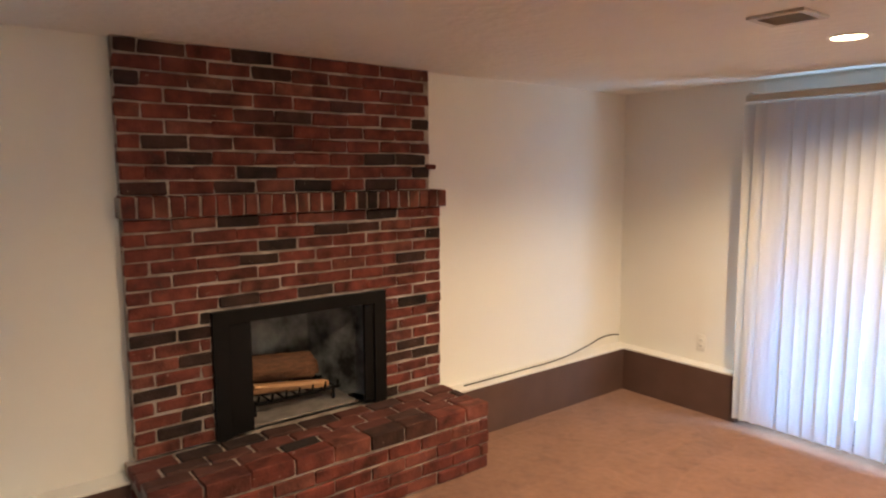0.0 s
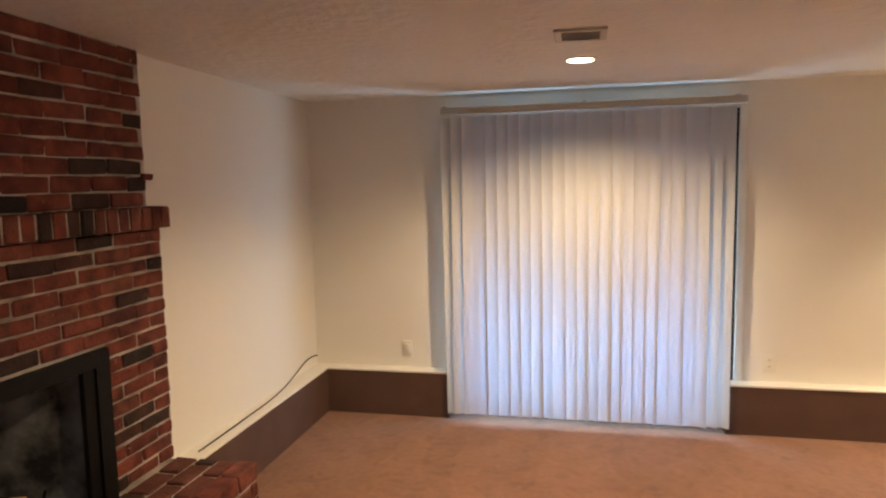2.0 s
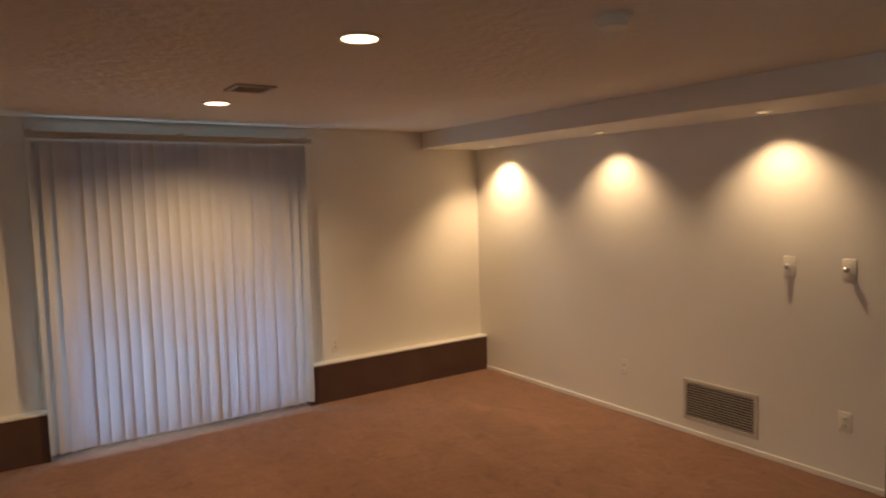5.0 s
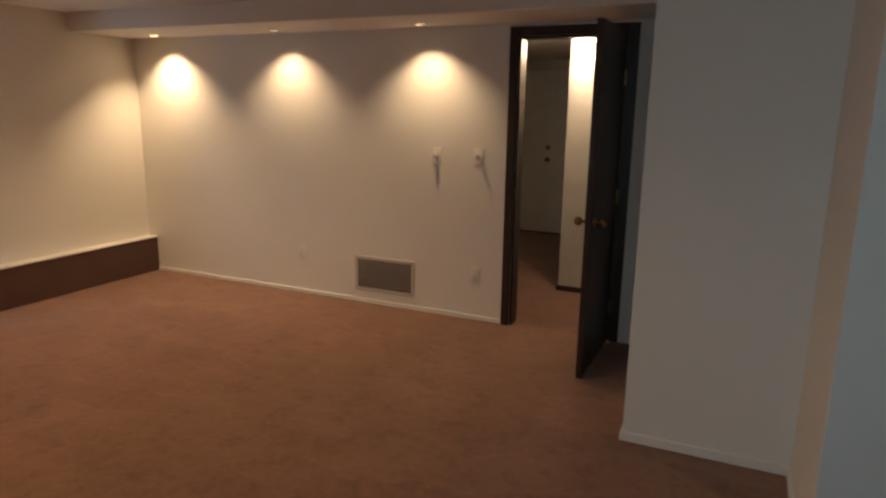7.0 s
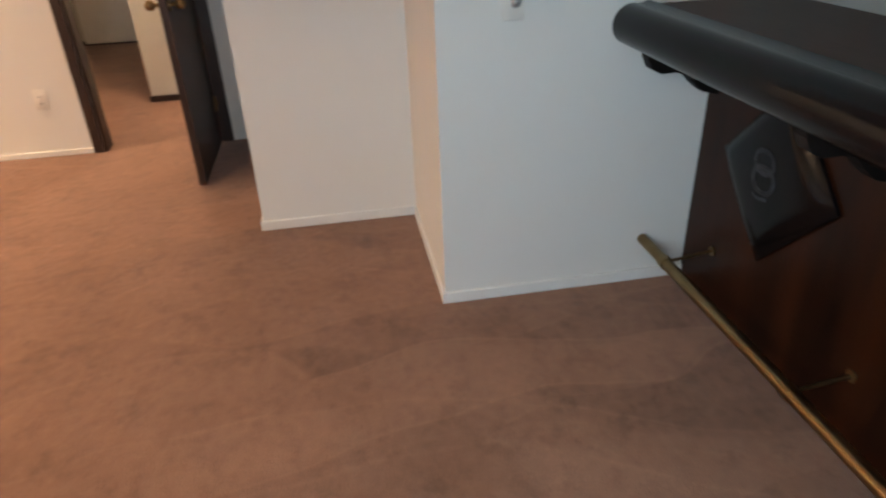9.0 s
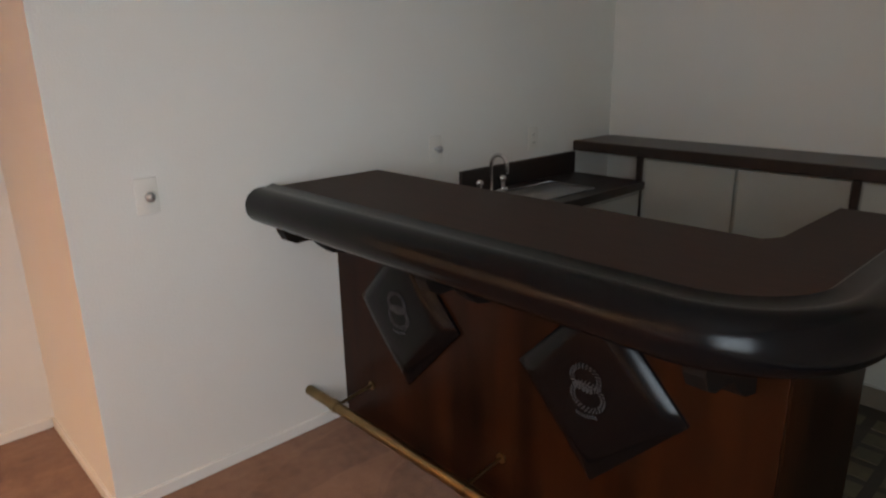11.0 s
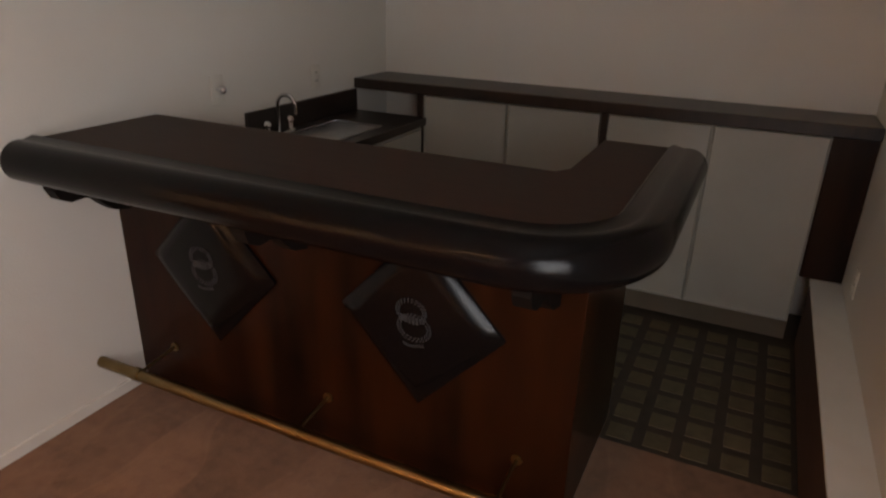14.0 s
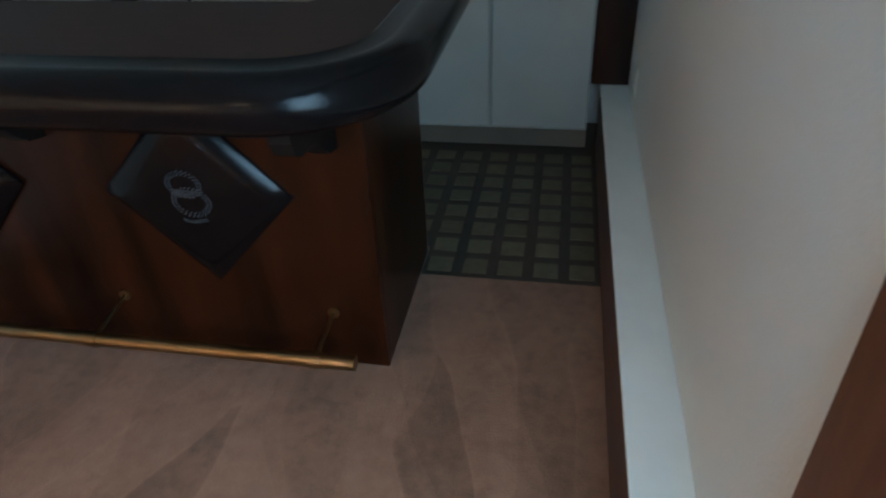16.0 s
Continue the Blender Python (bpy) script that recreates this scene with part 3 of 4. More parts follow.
def fireplace():
    t = thing("fireplace", (0.1, -2.6, 0), "floor-to-ceiling red brick fireplace with a raised hearth", "fireplace")
    inv = t.matrix_world.inverted()
    rng = random.Random(11)
    hy0, hy1, hz1 = -3.115, -2.145, 1.015
    bm = bmesh.new()
    u = [(CH0 + 0.004, HZ), (hy0, HZ), (hy0, hz1), (hy1, hz1), (hy1, HZ), (CH2 - 0.004, HZ), (CH2 - 0.004, MZ0), (CH0 + 0.004, MZ0)]
    fr, bk = ([bm.verts.new((x, y, z)) for y, z in u] for x in (FACE - 0.008, XW))
    bm.faces.new(fr)
    bm.faces.new(list(reversed(bk)))
    for i in range(8):
        bm.faces.new((fr[i], bk[i], bk[(i + 1) % 8], fr[(i + 1) % 8]))
    lower = part("chimney_breast", bm, M["mortar"], t, "red and charred brick laid in pale mortar")
    lower.matrix_parent_inverse = inv
    upper = part("chimney_breast", B((XW, FACE - 0.008, CH0 + 0.004, CH1 - 0.004, MZ0, H)), M["mortar"], t, "red and charred brick laid in pale mortar")
    upper.matrix_parent_inverse = inv
    shelf = part("mantel", B((XW, -0.022, CH0 - 0.01, -1.732, MZ0 + 0.004, MZ1 - 0.004)), M["mortar"], t, "projecting course of upright red bricks")
    shelf.matrix_parent_inverse = inv
    bpy.context.view_layer.update()
    courses(lower, CH0, CH2, HZ, MZ0, FACE, rng, hole=(hy0, hy1, HZ, hz1))
    courses(upper, CH0, CH1, MZ1, H - 0.001, FACE, rng)
    lay(upper, 0.07, 0.05, 0.03, (FACE - 0.02, CH1 + 0.004, 1.70), rng, M["brick"])
    # upright bricks of the mantel
    pitch = 0.068
    y = CH0 - 0.012
    while y < -1.74:
        lay(shelf, pitch - JT, 0.10, MZ1 - MZ0, (-0.014 - 0.05 + rng.uniform(-0.003, 0.003), y + pitch / 2, (MZ0 + MZ1) / 2), rng, M["brick"])
        y += pitch
    # raised hearth: rowlock edge on top, three courses below
    core = part("hearth", B((0, HX - 0.010, HY0 + 0.008, HY1 - 0.008, 0, HZ - 0.014), (XW, 0, HY0 + 0.008, HY1 - 0.008, 0, HZ - 0.014)), M["mortar"], t, "raised hearth of red brick, sooty on top")
    core.matrix_parent_inverse = inv
    bpy.context.view_layer.update()
    zt = HZ - 0.088
    courses(core, HY0, HY1, 0.002, zt, HX, rng, depth=0.06)
    c = (zt - 0.002) / round((zt - 0.002) / BC)
    for end, s in ((HY0, -1), (HY1, 1)):
        for k in range(round((zt - 0.002) / BC)):
            x = 0.006 + (BL / 2 if k % 2 else 0)
            if k % 2:
                lay(core, 0.09, 0.06, c - JT, (0.052, end - s * 0.03, 0.002 + (k + 0.5) * c), rng, M["brick"], 90)
            while x < HX - 0.075:
                q = min(x + BL - JT, HX - 0.068)
                if q - x > 0.03:
                    lay(core, round(q - x, 2), 0.06, c - JT, ((x + q) / 2, end - s * 0.03, 0.002 + (k + 0.5) * c), rng, M["brick"], 90)
                x += BL
    y = HY0
    while y < HY1 - 0.02:      # stretchers along the front edge
        q = min(y + BL, HY1)
        lay(core, round(q - y - JT, 2), 0.095, 0.082, (HX - 0.0475, (y + q) / 2, zt + 0.047), rng, M["brick"])
        y += BL
    for row, (xa, xb) in enumerate(((FACE + 0.006, 0.052), (0.062, 0.155), (0.165, 0.253))):
        y = HY0 - (BL / 2 if row % 2 else 0)
        while y < HY1 - 0.02:
            p, q = max(y, HY0) + 0.007, min(y + BL, HY1) - 0.007
            if q - p > 0.03:
                lay(core, round(q - p, 2), xb - xa - 0.004, 0.05, ((xa + xb) / 2, (p + q) / 2, HZ - 0.028), rng, M["hearth_brick"])
            y += BL
    # black firebox surround
    bm = bmesh.new()
    u = [(hy0, HZ), (hy0 + 0.075, HZ), (hy0 + 0.075, hz1 - 0.065), (hy1 - 0.075, hz1 - 0.065), (hy1 - 0.075, HZ), (hy1, HZ), (hy1, hz1), (hy0, hz1)]
    fa, ba = ([bm.verts.new((x, y, z)) for y, z in u] for x in (FACE + 0.022, FACE - 0.02))
    bm.faces.new(fa)
    bm.faces.new(list(reversed(ba)))
    for i in range(8):
        bm.faces.new((fa[i], ba[i], ba[(i + 1) % 8], fa[(i + 1) % 8]))
    part("firebox_surround", bm, M["black"], t, "black metal surround").matrix_parent_inverse = inv
    # folded glass doors at both sides
    for ya, yb in ((hy0 + 0.077, hy0 + 0.19), (hy1 - 0.135, hy1 - 0.077)):
        d = part("firebox_door", B((FACE - 0.012, FACE + 0.012, ya, yb, HZ + 0.01, hz1 - 0.068), bevel=0.004), M["black"], t, "folded black metal firebox door")
        d.matrix_parent_inverse = inv
    # chamber, tapered towards the back
    bm = bmesh.new()
    x0, x1 = XW - 0.0, -0.58
    f = [(x0, FB0, FBZ0), (x0, FB1, FBZ0), (x0, FB1, FBZ1), (x0, FB0, FBZ1)]
    g = [(x1, FB0 + 0.15, FBZ0), (x1, FB1 - 0.15, FBZ0), (x1, FB1 - 0.15, FBZ1), (x1, FB0 + 0.15, FBZ1)]
    fo = [(x0, FB0 - 0.05, FBZ0 - 0.05), (x0, FB1 + 0.05, FBZ0 - 0.05), (x0, FB1 + 0.05, FBZ1 + 0.05), (x0, FB0 - 0.05, FBZ1 + 0.05)]
    go = [(x1 - 0.05, FB0 + 0.1, FBZ0 - 0.05), (x1 - 0.05, FB1 - 0.1, FBZ0 - 0.05), (x1 - 0.05, FB1 - 0.1, FBZ1 + 0.05), (x1 - 0.05, FB0 + 0.1, FBZ1 + 0.05)]
    f, g, fo, go = ([bm.verts.new(p) for p in s] for s in (f, g, fo, go))
    for i in range(4):
        j = (i + 1) % 4
        bm.faces.new((f[i], f[j], g[j], g[i]))
        bm.faces.new((fo[j], fo[i], go[i], go[j]))
        bm.faces.new((f[j], f[i], fo[i], fo[j]))
    bm.faces.new(g)
    bm.faces.new(list(reversed(go)))
    part("firebox", bm, M["soot"], t, "sooty grey fire chamber").matrix_parent_inverse = inv
    part("ash_floor", B((-0.57, FACE - 0.03, FB0 + 0.1, FB1 - 0.1, FBZ0 + 0.001, FBZ0 + 0.012)), M["ash"], t, "pale ash").matrix_parent_inverse = inv


fireplace()


def fire_grate():
    t = thing("fire_grate", (-0.30, -2.63, FBZ0 + 0.012), "black iron fire grate on the ash", "grate")
    inv = t.matrix_world.inverted()
    z = FBZ0 + 0.075
    for x in (-0.42, -0.20):
        bm = bmesh.new()
        rod(bm, (x, -2.90, z), (x, -2.36, z), 0.008, 8)
        part("bar", bm, M["black"], t).matrix_parent_inverse = inv
        for y in (-2.86, -2.40):
            bm = bmesh.new()
            rod(bm, (x, y, FBZ0 + 0.012), (x, y, z), 0.008, 8)
            part("leg", bm, M["black"], t).matrix_parent_inverse = inv
    for i in range(7):
        y = -2.86 + i * 0.0767
        bm = bmesh.new()
        rod(bm, (-0.46, y, z + 0.012), (-0.16, y, z + 0.012), 0.006, 8)
        rod(bm, (-0.16, y, z + 0.010), (-0.145, y, z + 0.06), 0.006, 8)
        part("tine", bm, M["black"], t).matrix_parent_inverse = inv


fire_grate()


def firewood(place, length, radius, yaw, tilt, split, label):
    rng = random.Random(int(length * 1000))
    bm = bmesh.new()
    rings = []
    seg = 12
    for i in range(9):
        y = (i / 8 - 0.5) * length
        ring = []
        for k in range(seg):
            a = 2 * math.pi * k / seg
            r = radius * (1 + 0.10 * math.sin(3 * a + i * 0.4) + rng.uniform(-0.05, 0.05))
            x, z = r * math.cos(a), r * math.sin(a)
            if split:
                z = min(z, radius * 0.25 + 0.1 * x)
            ring.append(bm.verts.new((x, y, z)))
        rings.append(ring)
    for r0, r1 in zip(rings, rings[1:]):
        for k in range(seg):
            bm.faces.new((r0[k], r0[(k + 1) % seg], r1[(k + 1) % seg], r1[k]))
    bm.faces.new(rings[0])
    bm.faces.new(list(reversed(rings[-1])))
    ob = part("firewood_log", bm, M["split"] if split else M["bark"], None, "", True)
    ob.matrix_world = pose(*place, tilt, 0, yaw)
    return tagged(ob, label, "log", "logs on the grate")


firewood((-0.36, -2.68, 0.590), 0.44, 0.078, 3, -7, False, "rough brown firewood log lying on the iron grate")
firewood((-0.21, -2.66, 0.535), 0.46, 0.040, 6, -9, True, "pale split firewood log lying on the iron grate")
firewood((-0.44, -2.58, 0.530), 0.38, 0.045, -4, 0, False, "dark charred firewood log at the back of the grate")


# ---------------------------------------------------------------- hall doorway
def door_frame():
    c = 0.058
    t = structure("door_frame", B((E - 0.018, E, DY1, DY1 + c, 0, DZ + c), (E - 0.018, E, DY0 - c, DY0, 0, DZ + c), (E - 0.018, E, DY0, DY1, DZ, DZ + c),
                                  (E, E + T, DY1 - 0.018, DY1, 0, DZ), (E, E + T, DY0, DY0 + 0.018, 0, DZ), (E, E + T, DY0 + 0.018, DY1 - 0.018, DZ - 0.018, DZ), bevel=0.003),
                  M["door"], "dark-stained wooden door casing and jambs", "door frame")
    return t


door_frame()


def knob(parent, inv, p, d, material=None, r=0.026):
    bm = bmesh.new()
    p, d = Vector(p), Vector(d)
    rod(bm, p, p + d * 0.008, 0.031, 20)
    rod(bm, p + d * 0.008, p + d * 0.040, 0.010, 12)
    ball(bm, p + d * 0.052, r)
    ob = part("door_knob", bm, material or M["brass"], parent, "brass door knob", True)
    ob.matrix_parent_inverse = inv
    return ob


def hall_door():
    hx, hy = E - 0.025, DY0 + 0.030
    t = thing("door_1", (hx, hy, 0.0), "dark-stained flush wooden door standing open into the room", "door", "", "structure")
    inv = t.matrix_world.inverted()
    x0, x1 = hx - 0.735, hx
    y0, y1 = hy - 0.018, hy + 0.018
    leaf = part("leaf", B((x0, x1, y0, y1, 0.012, DZ - 0.004), bevel=0.003), M["door"], t)
    leaf.matrix_parent_inverse = inv
    knob(t, inv, (x0 + 0.065, y1, 0.93), (0, 1, 0))
    knob(t, inv, (x0 + 0.065, y0, 0.93), (0, -1, 0))
    for z in (0.25, 1.0, 1.75):
        bm = bmesh.new()
        rod(bm, (x1 + 0.005, y0 - 0.004, z - 0.045), (x1 + 0.005, y0 - 0.004, z + 0.045), 0.007, 10)
        box(bm, x1 - 0.035, x1 + 0.004, y0 - 0.0025, y0, z - 0.045, z + 0.045)
        part("hinge", bm, M["brass"], t).matrix_parent_inverse = inv


hall_door()


def far_door():
    t = thing("door_2", (8.18, -2.75, 0), "white flush door with brass knob and deadbolt in the hall", "door", "", "structure")
    inv = t.matrix_world.inverted()
    part("leaf", B((8.16, 8.199, -3.20, -2.38, 0.02, 2.0), bevel=0.004), M["white"], t).matrix_parent_inverse = inv
    knob(t, inv, (8.16, -2.70, 0.93), (-1, 0, 0))
    bm = bmesh.new()
    rod(bm, (8.16, -2.70, 1.08), (8.145, -2.70, 1.08), 0.03, 20)
    part("deadbolt", bm, M["brass"], t, "brass deadbolt").matrix_parent_inverse = inv


far_door()
t = tagged(part("hall_ceiling_light", B((5.33, 5.57, -3.89, -3.65, 2.075, 2.129), bevel=0.02), M["fixture"]), "lit square glass ceiling light in the hall", "ceiling light")


# ---------------------------------------------------------------- ceiling fittings
def downlight(x, y, z, r, label, group, bulb="bulb"):
    t = thing("recessed_light", (x, y, z), label, "downlight", group)
    inv = t.matrix_world.inverted()
    bm = bmesh.new()
    n = 32
    prof = [(r * 1.28, 0.0), (r * 1.26, -0.006), (r * 1.04, -0.008), (r, -0.002), (r * 0.98, 0.0)]
    rings = [[bm.verts.new((x + a * math.cos(2 * math.pi * k / n), y + a * math.sin(2 * math.pi * k / n), z + b)) for k in range(n)] for a, b in prof]
    for r0, r1 in zip(rings, rings[1:]):
        for k in range(n):
            bm.faces.new((r0[k], r0[(k + 1) % n], r1[(k + 1) % n], r1[k]))
    part("trim_ring", bm, M["white"], t, "white trim ring", True).matrix_parent_inverse = inv
    bm = bmesh.new()
    rod(bm, (x, y, z - 0.004), (x, y, z - 0.0005), r * 0.985, 32)
    part("bulb", bm, M[bulb], t, "lit flood bulb").matrix_parent_inverse = inv
    return t


downlight(*DL1, H, 0.066, "lit recessed downlight with a white ring in the ceiling", "recessed ceiling lights")
downlight(*DL2, H, 0.066, "lit recessed downlight with a white ring in the ceiling", "recessed ceiling lights")
for x, y, w in SPOTS:
    downlight(x, y, SZ, 0.032, "small lit spotlight in the underside of the soffit", "soffit spotlights", "bulb" if w > 60 else "dim_bulb")


def ceiling_vent(x, y, w, d, label):
    t = thing("ceiling_vent", (x, y, H), label, "vent")
    inv = t.matrix_world.inverted()
    z = H
    f = 0.028
    part("frame", B((x - w / 2, x + w / 2, y - d / 2, y - d / 2 + f, z - 0.012, z), (x - w / 2, x + w / 2, y + d / 2 - f, y + d / 2, z - 0.012, z), (x - w / 2, x - w / 2 + f, y - d / 2 + f, y + d / 2 - f, z - 0.012, z), (x + w / 2 - f, x + w / 2, y - d / 2 + f, y + d / 2 - f, z - 0.012, z), bevel=0.003), M["grille"], t).matrix_parent_inverse = inv
    # flat dark sheet under the closed ceiling, coloured as duct shade
    part("backing", B((x - w / 2 + f, x + w / 2 - f, y - d / 2 + f, y + d / 2 - f, z - 0.002, z - 0.0005)), M["hole_shade"], t, "dark sheet painted as the shaded duct").matrix_parent_inverse = inv
    n = 7
    for i in range(n):
        yy = y - d / 2 + f + (i + 0.5) * (d - 2 * f) / n
        bm = bmesh.new()
        box(bm, x - w / 2 + f, x + w / 2 - f, -0.008, 0.008, -0.0008, 0.0008)
        s = part("slat", bm, M["grille"], t)
        s.matrix_parent_inverse = inv
        s.matrix_basis = pose(0, yy, z - 0.008, 48, 0, 0)
    return t


ceiling_vent(1.815, -1.57, 0.21, 0.21, "cream metal ceiling vent with dark slots")


def smoke_detector(x, y):
    t = thing("smoke_detector", (x, y, H), "round white smoke detector on the ceiling", "smoke detector")
    inv = t.matrix_world.inverted()
    bm = bmesh.new()
    rod(bm, (x, y, H - 0.012), (x, y, H), 0.068, 32)
    part("base", bm, M["ivory"], t).matrix_parent_inverse = inv
    bm = bmesh.new()
    rod(bm, (x, y, H - 0.040), (x, y, H - 0.012), 0.045, 32, 0.060)
    part("cover", bm, M["white"], t, "", True).matrix_parent_inverse = inv


smoke_detector(2.42, -3.42)


def bar_ceiling_lights():
    """An unlit square fitting over the bar."""
    for x, y, w, d in ((1.16, -6.99, 0.14, 0.14),):
        t = thing("ceiling_light", (x, y, H), "unlit square ceiling light with a white rim over the bar", "ceiling light")
        inv = t.matrix_world.inverted()
        part("frame", B((x - w / 2, x + w / 2, y - d / 2, y - d / 2 + 0.02, H - 0.02, H), (x - w / 2, x + w / 2, y + d / 2 - 0.02, y + d / 2, H - 0.02, H), (x - w / 2, x - w / 2 + 0.02, y - d / 2 + 0.02, y + d / 2 - 0.02, H - 0.02, H), (x + w / 2 - 0.02, x + w / 2, y - d / 2 + 0.02, y + d / 2 - 0.02, H - 0.02, H), bevel=0.003), M["white"], t).matrix_parent_inverse = inv
        part("diffuser", B((x - w / 2 + 0.02, x + w / 2 - 0.02, y - d / 2 + 0.02, y + d / 2 - 0.02, H - 0.012, H - 0.002), bevel=0.003), M["grille"], t, "grey glass diffuser").matrix_parent_inverse = inv


bar_ceiling_lights()
tagged(part("ceiling_plate", B((-0.04, 0.29, -7.82, -7.53, H - 0.01, H), bevel=0.003), M["split"]), "yellowish flat plate on the ceiling over the bar", "plate")


# ---------------------------------------------------------------- wall fittings
def wall_plate(place, normal, label, category, kind_of, group=""):
    """A cover plate on a wall; normal is the axis that it faces."""
    t = thing("wall_plate", place, label, category, group)
    m = pose(*place, 0, 0, {"-x": 180, "+x": 0, "-y": -90, "+y": 90}[normal])
    def add(name, bm, material, label2=""):
        ob = part(name, bm, material, t, label2, True)
        ob.matrix_parent_inverse = t.matrix_world.inverted()
        ob.matrix_basis = m
    add("plate", B((0, 0.006, -0.036, 0.036, -0.058, 0.058), bevel=0.0025), M["ivory"])
    if kind_of == "outlet":
        for z in (-0.02, 0.02):
            add("socket", B((0.006, 0.009, -0.016, 0.016, z - 0.013, z + 0.013), bevel=0.004), M["ivory"])
            add("slot", B((0.009, 0.0095, -0.008, -0.005, z - 0.005, z + 0.005), (0.009, 0.0095, 0.005, 0.008, z - 0.005, z + 0.005)), M["hole_shade"])
    elif kind_of == "dimmer":
        bm = bmesh.new()
        rod(bm, (0.006, 0, 0), (0.028, 0, 0), 0.008, 14)
        ball(bm, (0.032, 0, 0), 0.016)
        add("knob", bm, M["steel"], "round metal dimmer knob")
    else:
        add("toggle", B((0.006, 0.020, -0.005, 0.005, -0.004, 0.014), bevel=0.002), M["ivory"])
    return t


wall_plate((E, -1.675, 0.352), "-x", "ivory electrical outlet low on the wall", "outlet", "outlet", "wall outlets")
wall_plate((E, -3.23, 0.352), "-x", "ivory electrical outlet low on the wall", "outlet", "outlet", "wall outlets")
wall_plate((E, -2.905, 1.205), "-x", "ivory dimmer switch with a round metal knob", "switch", "dimmer", "dimmers beside the hall door")
wall_plate((E, -3.232, 1.21), "-x", "ivory dimmer switch with a round metal knob", "switch", "dimmer", "dimmers beside the hall door")
wall_plate((0.58, YN, 0.465), "-y", "ivory electrical outlet above the ledge", "outlet", "outlet", "wall outlets")
wall_plate((2.995, YN, 0.45), "-y", "ivory electrical outlet above the ledge", "outlet", "outlet", "wall outlets")
wall_plate((J2, -5.525, 1.07), "-x", "ivory dimmer switch with a round metal knob", "switch", "dimmer", "dimmers by the bar")
wall_plate((J2, -6.775, 1.085), "-x", "ivory dimmer switch with a round metal knob", "switch", "dimmer", "dimmers by the bar")
wall_plate((J2, -7.45, 1.065), "-x", "ivory electrical outlet over the sink", "outlet", "outlet", "wall outlets")
wall_plate((XW, -7.52, 0.46), "+x", "ivory electrical outlet above the ledge", "outlet", "outlet", "wall outlets")


def return_grille():
    y0, y1, z0, z1 = -2.725, -2.19, 0.10, 0.385
    t = thing("return_air_grille", (E, (y0 + y1) / 2, z0), "cream metal return-air grille low on the wall", "vent")
    inv = t.matrix_world.inverted()
    f = 0.026
    x0, x1 = E - 0.012, E
    part("frame", B((x0, x1, y0, y0 + f, z0, z1), (x0, x1, y1 - f, y1, z0, z1), (x0, x1, y0 + f, y1 - f, z0, z0 + f), (x0, x1, y0 + f, y1 - f, z1 - f, z1), bevel=0.003), M["grille"], t).matrix_parent_inverse = inv
    # no duct is cut: a flat sheet carries its shade as colour
    part("backing", B((x1 - 0.002, x1 - 0.0005, y0 + f, y1 - f, z0 + f, z1 - f)), M["duct"], t, "flat brown sheet coloured like a shaded duct").matrix_parent_inverse = inv
    n = 13
    for i in range(n):
        z = z0 + f + (i + 0.5) * (z1 - z0 - 2 * f) / n
        bm = B((-0.0075, 0.0075, y0 + f, y1 - f, -0.0008, 0.0008))
        s = part("slat", bm, M["grille"], t)
        s.matrix_parent_inverse = inv
        s.matrix_basis = pose(E - 0.0065, 0, z, 0, 38, 0)


return_grille()


def cable(points, r):
    cu = bpy.data.curves.new("coaxial_cable", "CURVE")
    cu.dimensions, cu.bevel_depth, cu.bevel_resolution = "3D", r, 3
    sp = cu.splines.new("BEZIER")
    sp.bezier_points.add(len(points) - 1)
    for bp, p in zip(sp.bezier_points, points):
        bp.co, bp.handle_left_type, bp.handle_right_type = p, "AUTO", "AUTO"
    cu.materials.append(M["cable"])
    ob = new("coaxial_cable", cu)
    return tagged(ob, "thin black cable lying loosely on the ledge", "cable")


cable([(-0.05, -1.56, HL + 0.020), (-0.055, -1.1, HL + 0.020), (-0.07, -0.62, HL + 0.024), (-0.10, -0.30, HL + 0.055), (-0.112, -0.12, HL + 0.085), (-0.113, 0.03, HL + 0.085), (-0.112, 0.085, HL + 0.075)], 0.0045)


# side window inferred behind the wide casing, past the fireplace; its opening is unseen
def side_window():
    t = thing("window_2", (XW, (WWY0 + WWY1) / 2, WWZ0), "side window inferred behind a wide dark-stained wooden casing", "window", "", "structure")
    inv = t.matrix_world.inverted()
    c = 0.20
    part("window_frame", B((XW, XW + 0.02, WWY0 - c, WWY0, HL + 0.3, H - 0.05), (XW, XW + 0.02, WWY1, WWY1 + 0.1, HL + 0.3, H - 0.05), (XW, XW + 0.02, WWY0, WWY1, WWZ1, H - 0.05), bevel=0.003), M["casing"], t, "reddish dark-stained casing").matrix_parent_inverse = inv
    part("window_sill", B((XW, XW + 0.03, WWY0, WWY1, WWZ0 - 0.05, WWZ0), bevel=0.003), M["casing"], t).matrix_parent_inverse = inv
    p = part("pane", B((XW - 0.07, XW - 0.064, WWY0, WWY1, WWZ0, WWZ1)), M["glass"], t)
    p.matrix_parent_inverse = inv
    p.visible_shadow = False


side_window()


# ---------------------------------------------------------------- bar
BX, BY = 0.652, -6.228     # body corner
BT = 1.035                 # top


def arc_path():
    pts = [(J2 - 0.004, -5.92, 0)]
    r = 0.26
    cx, cy = 0.528 + r, -5.92 - r
    for i in range(7):
        pts.append((J2 - 0.1 - i * (J2 - 0.1 - cx) / 6, -5.92, 0))
    for i in range(1, 17):
        a = radians(90 + i * 90 / 16)
        pts.append((cx + r * math.cos(a), cy + r * math.sin(a), 0))
    for i in range(1, 6):
        pts.append((0.528, cy - i * (6.93 + cy) / 5, 0))
    return pts


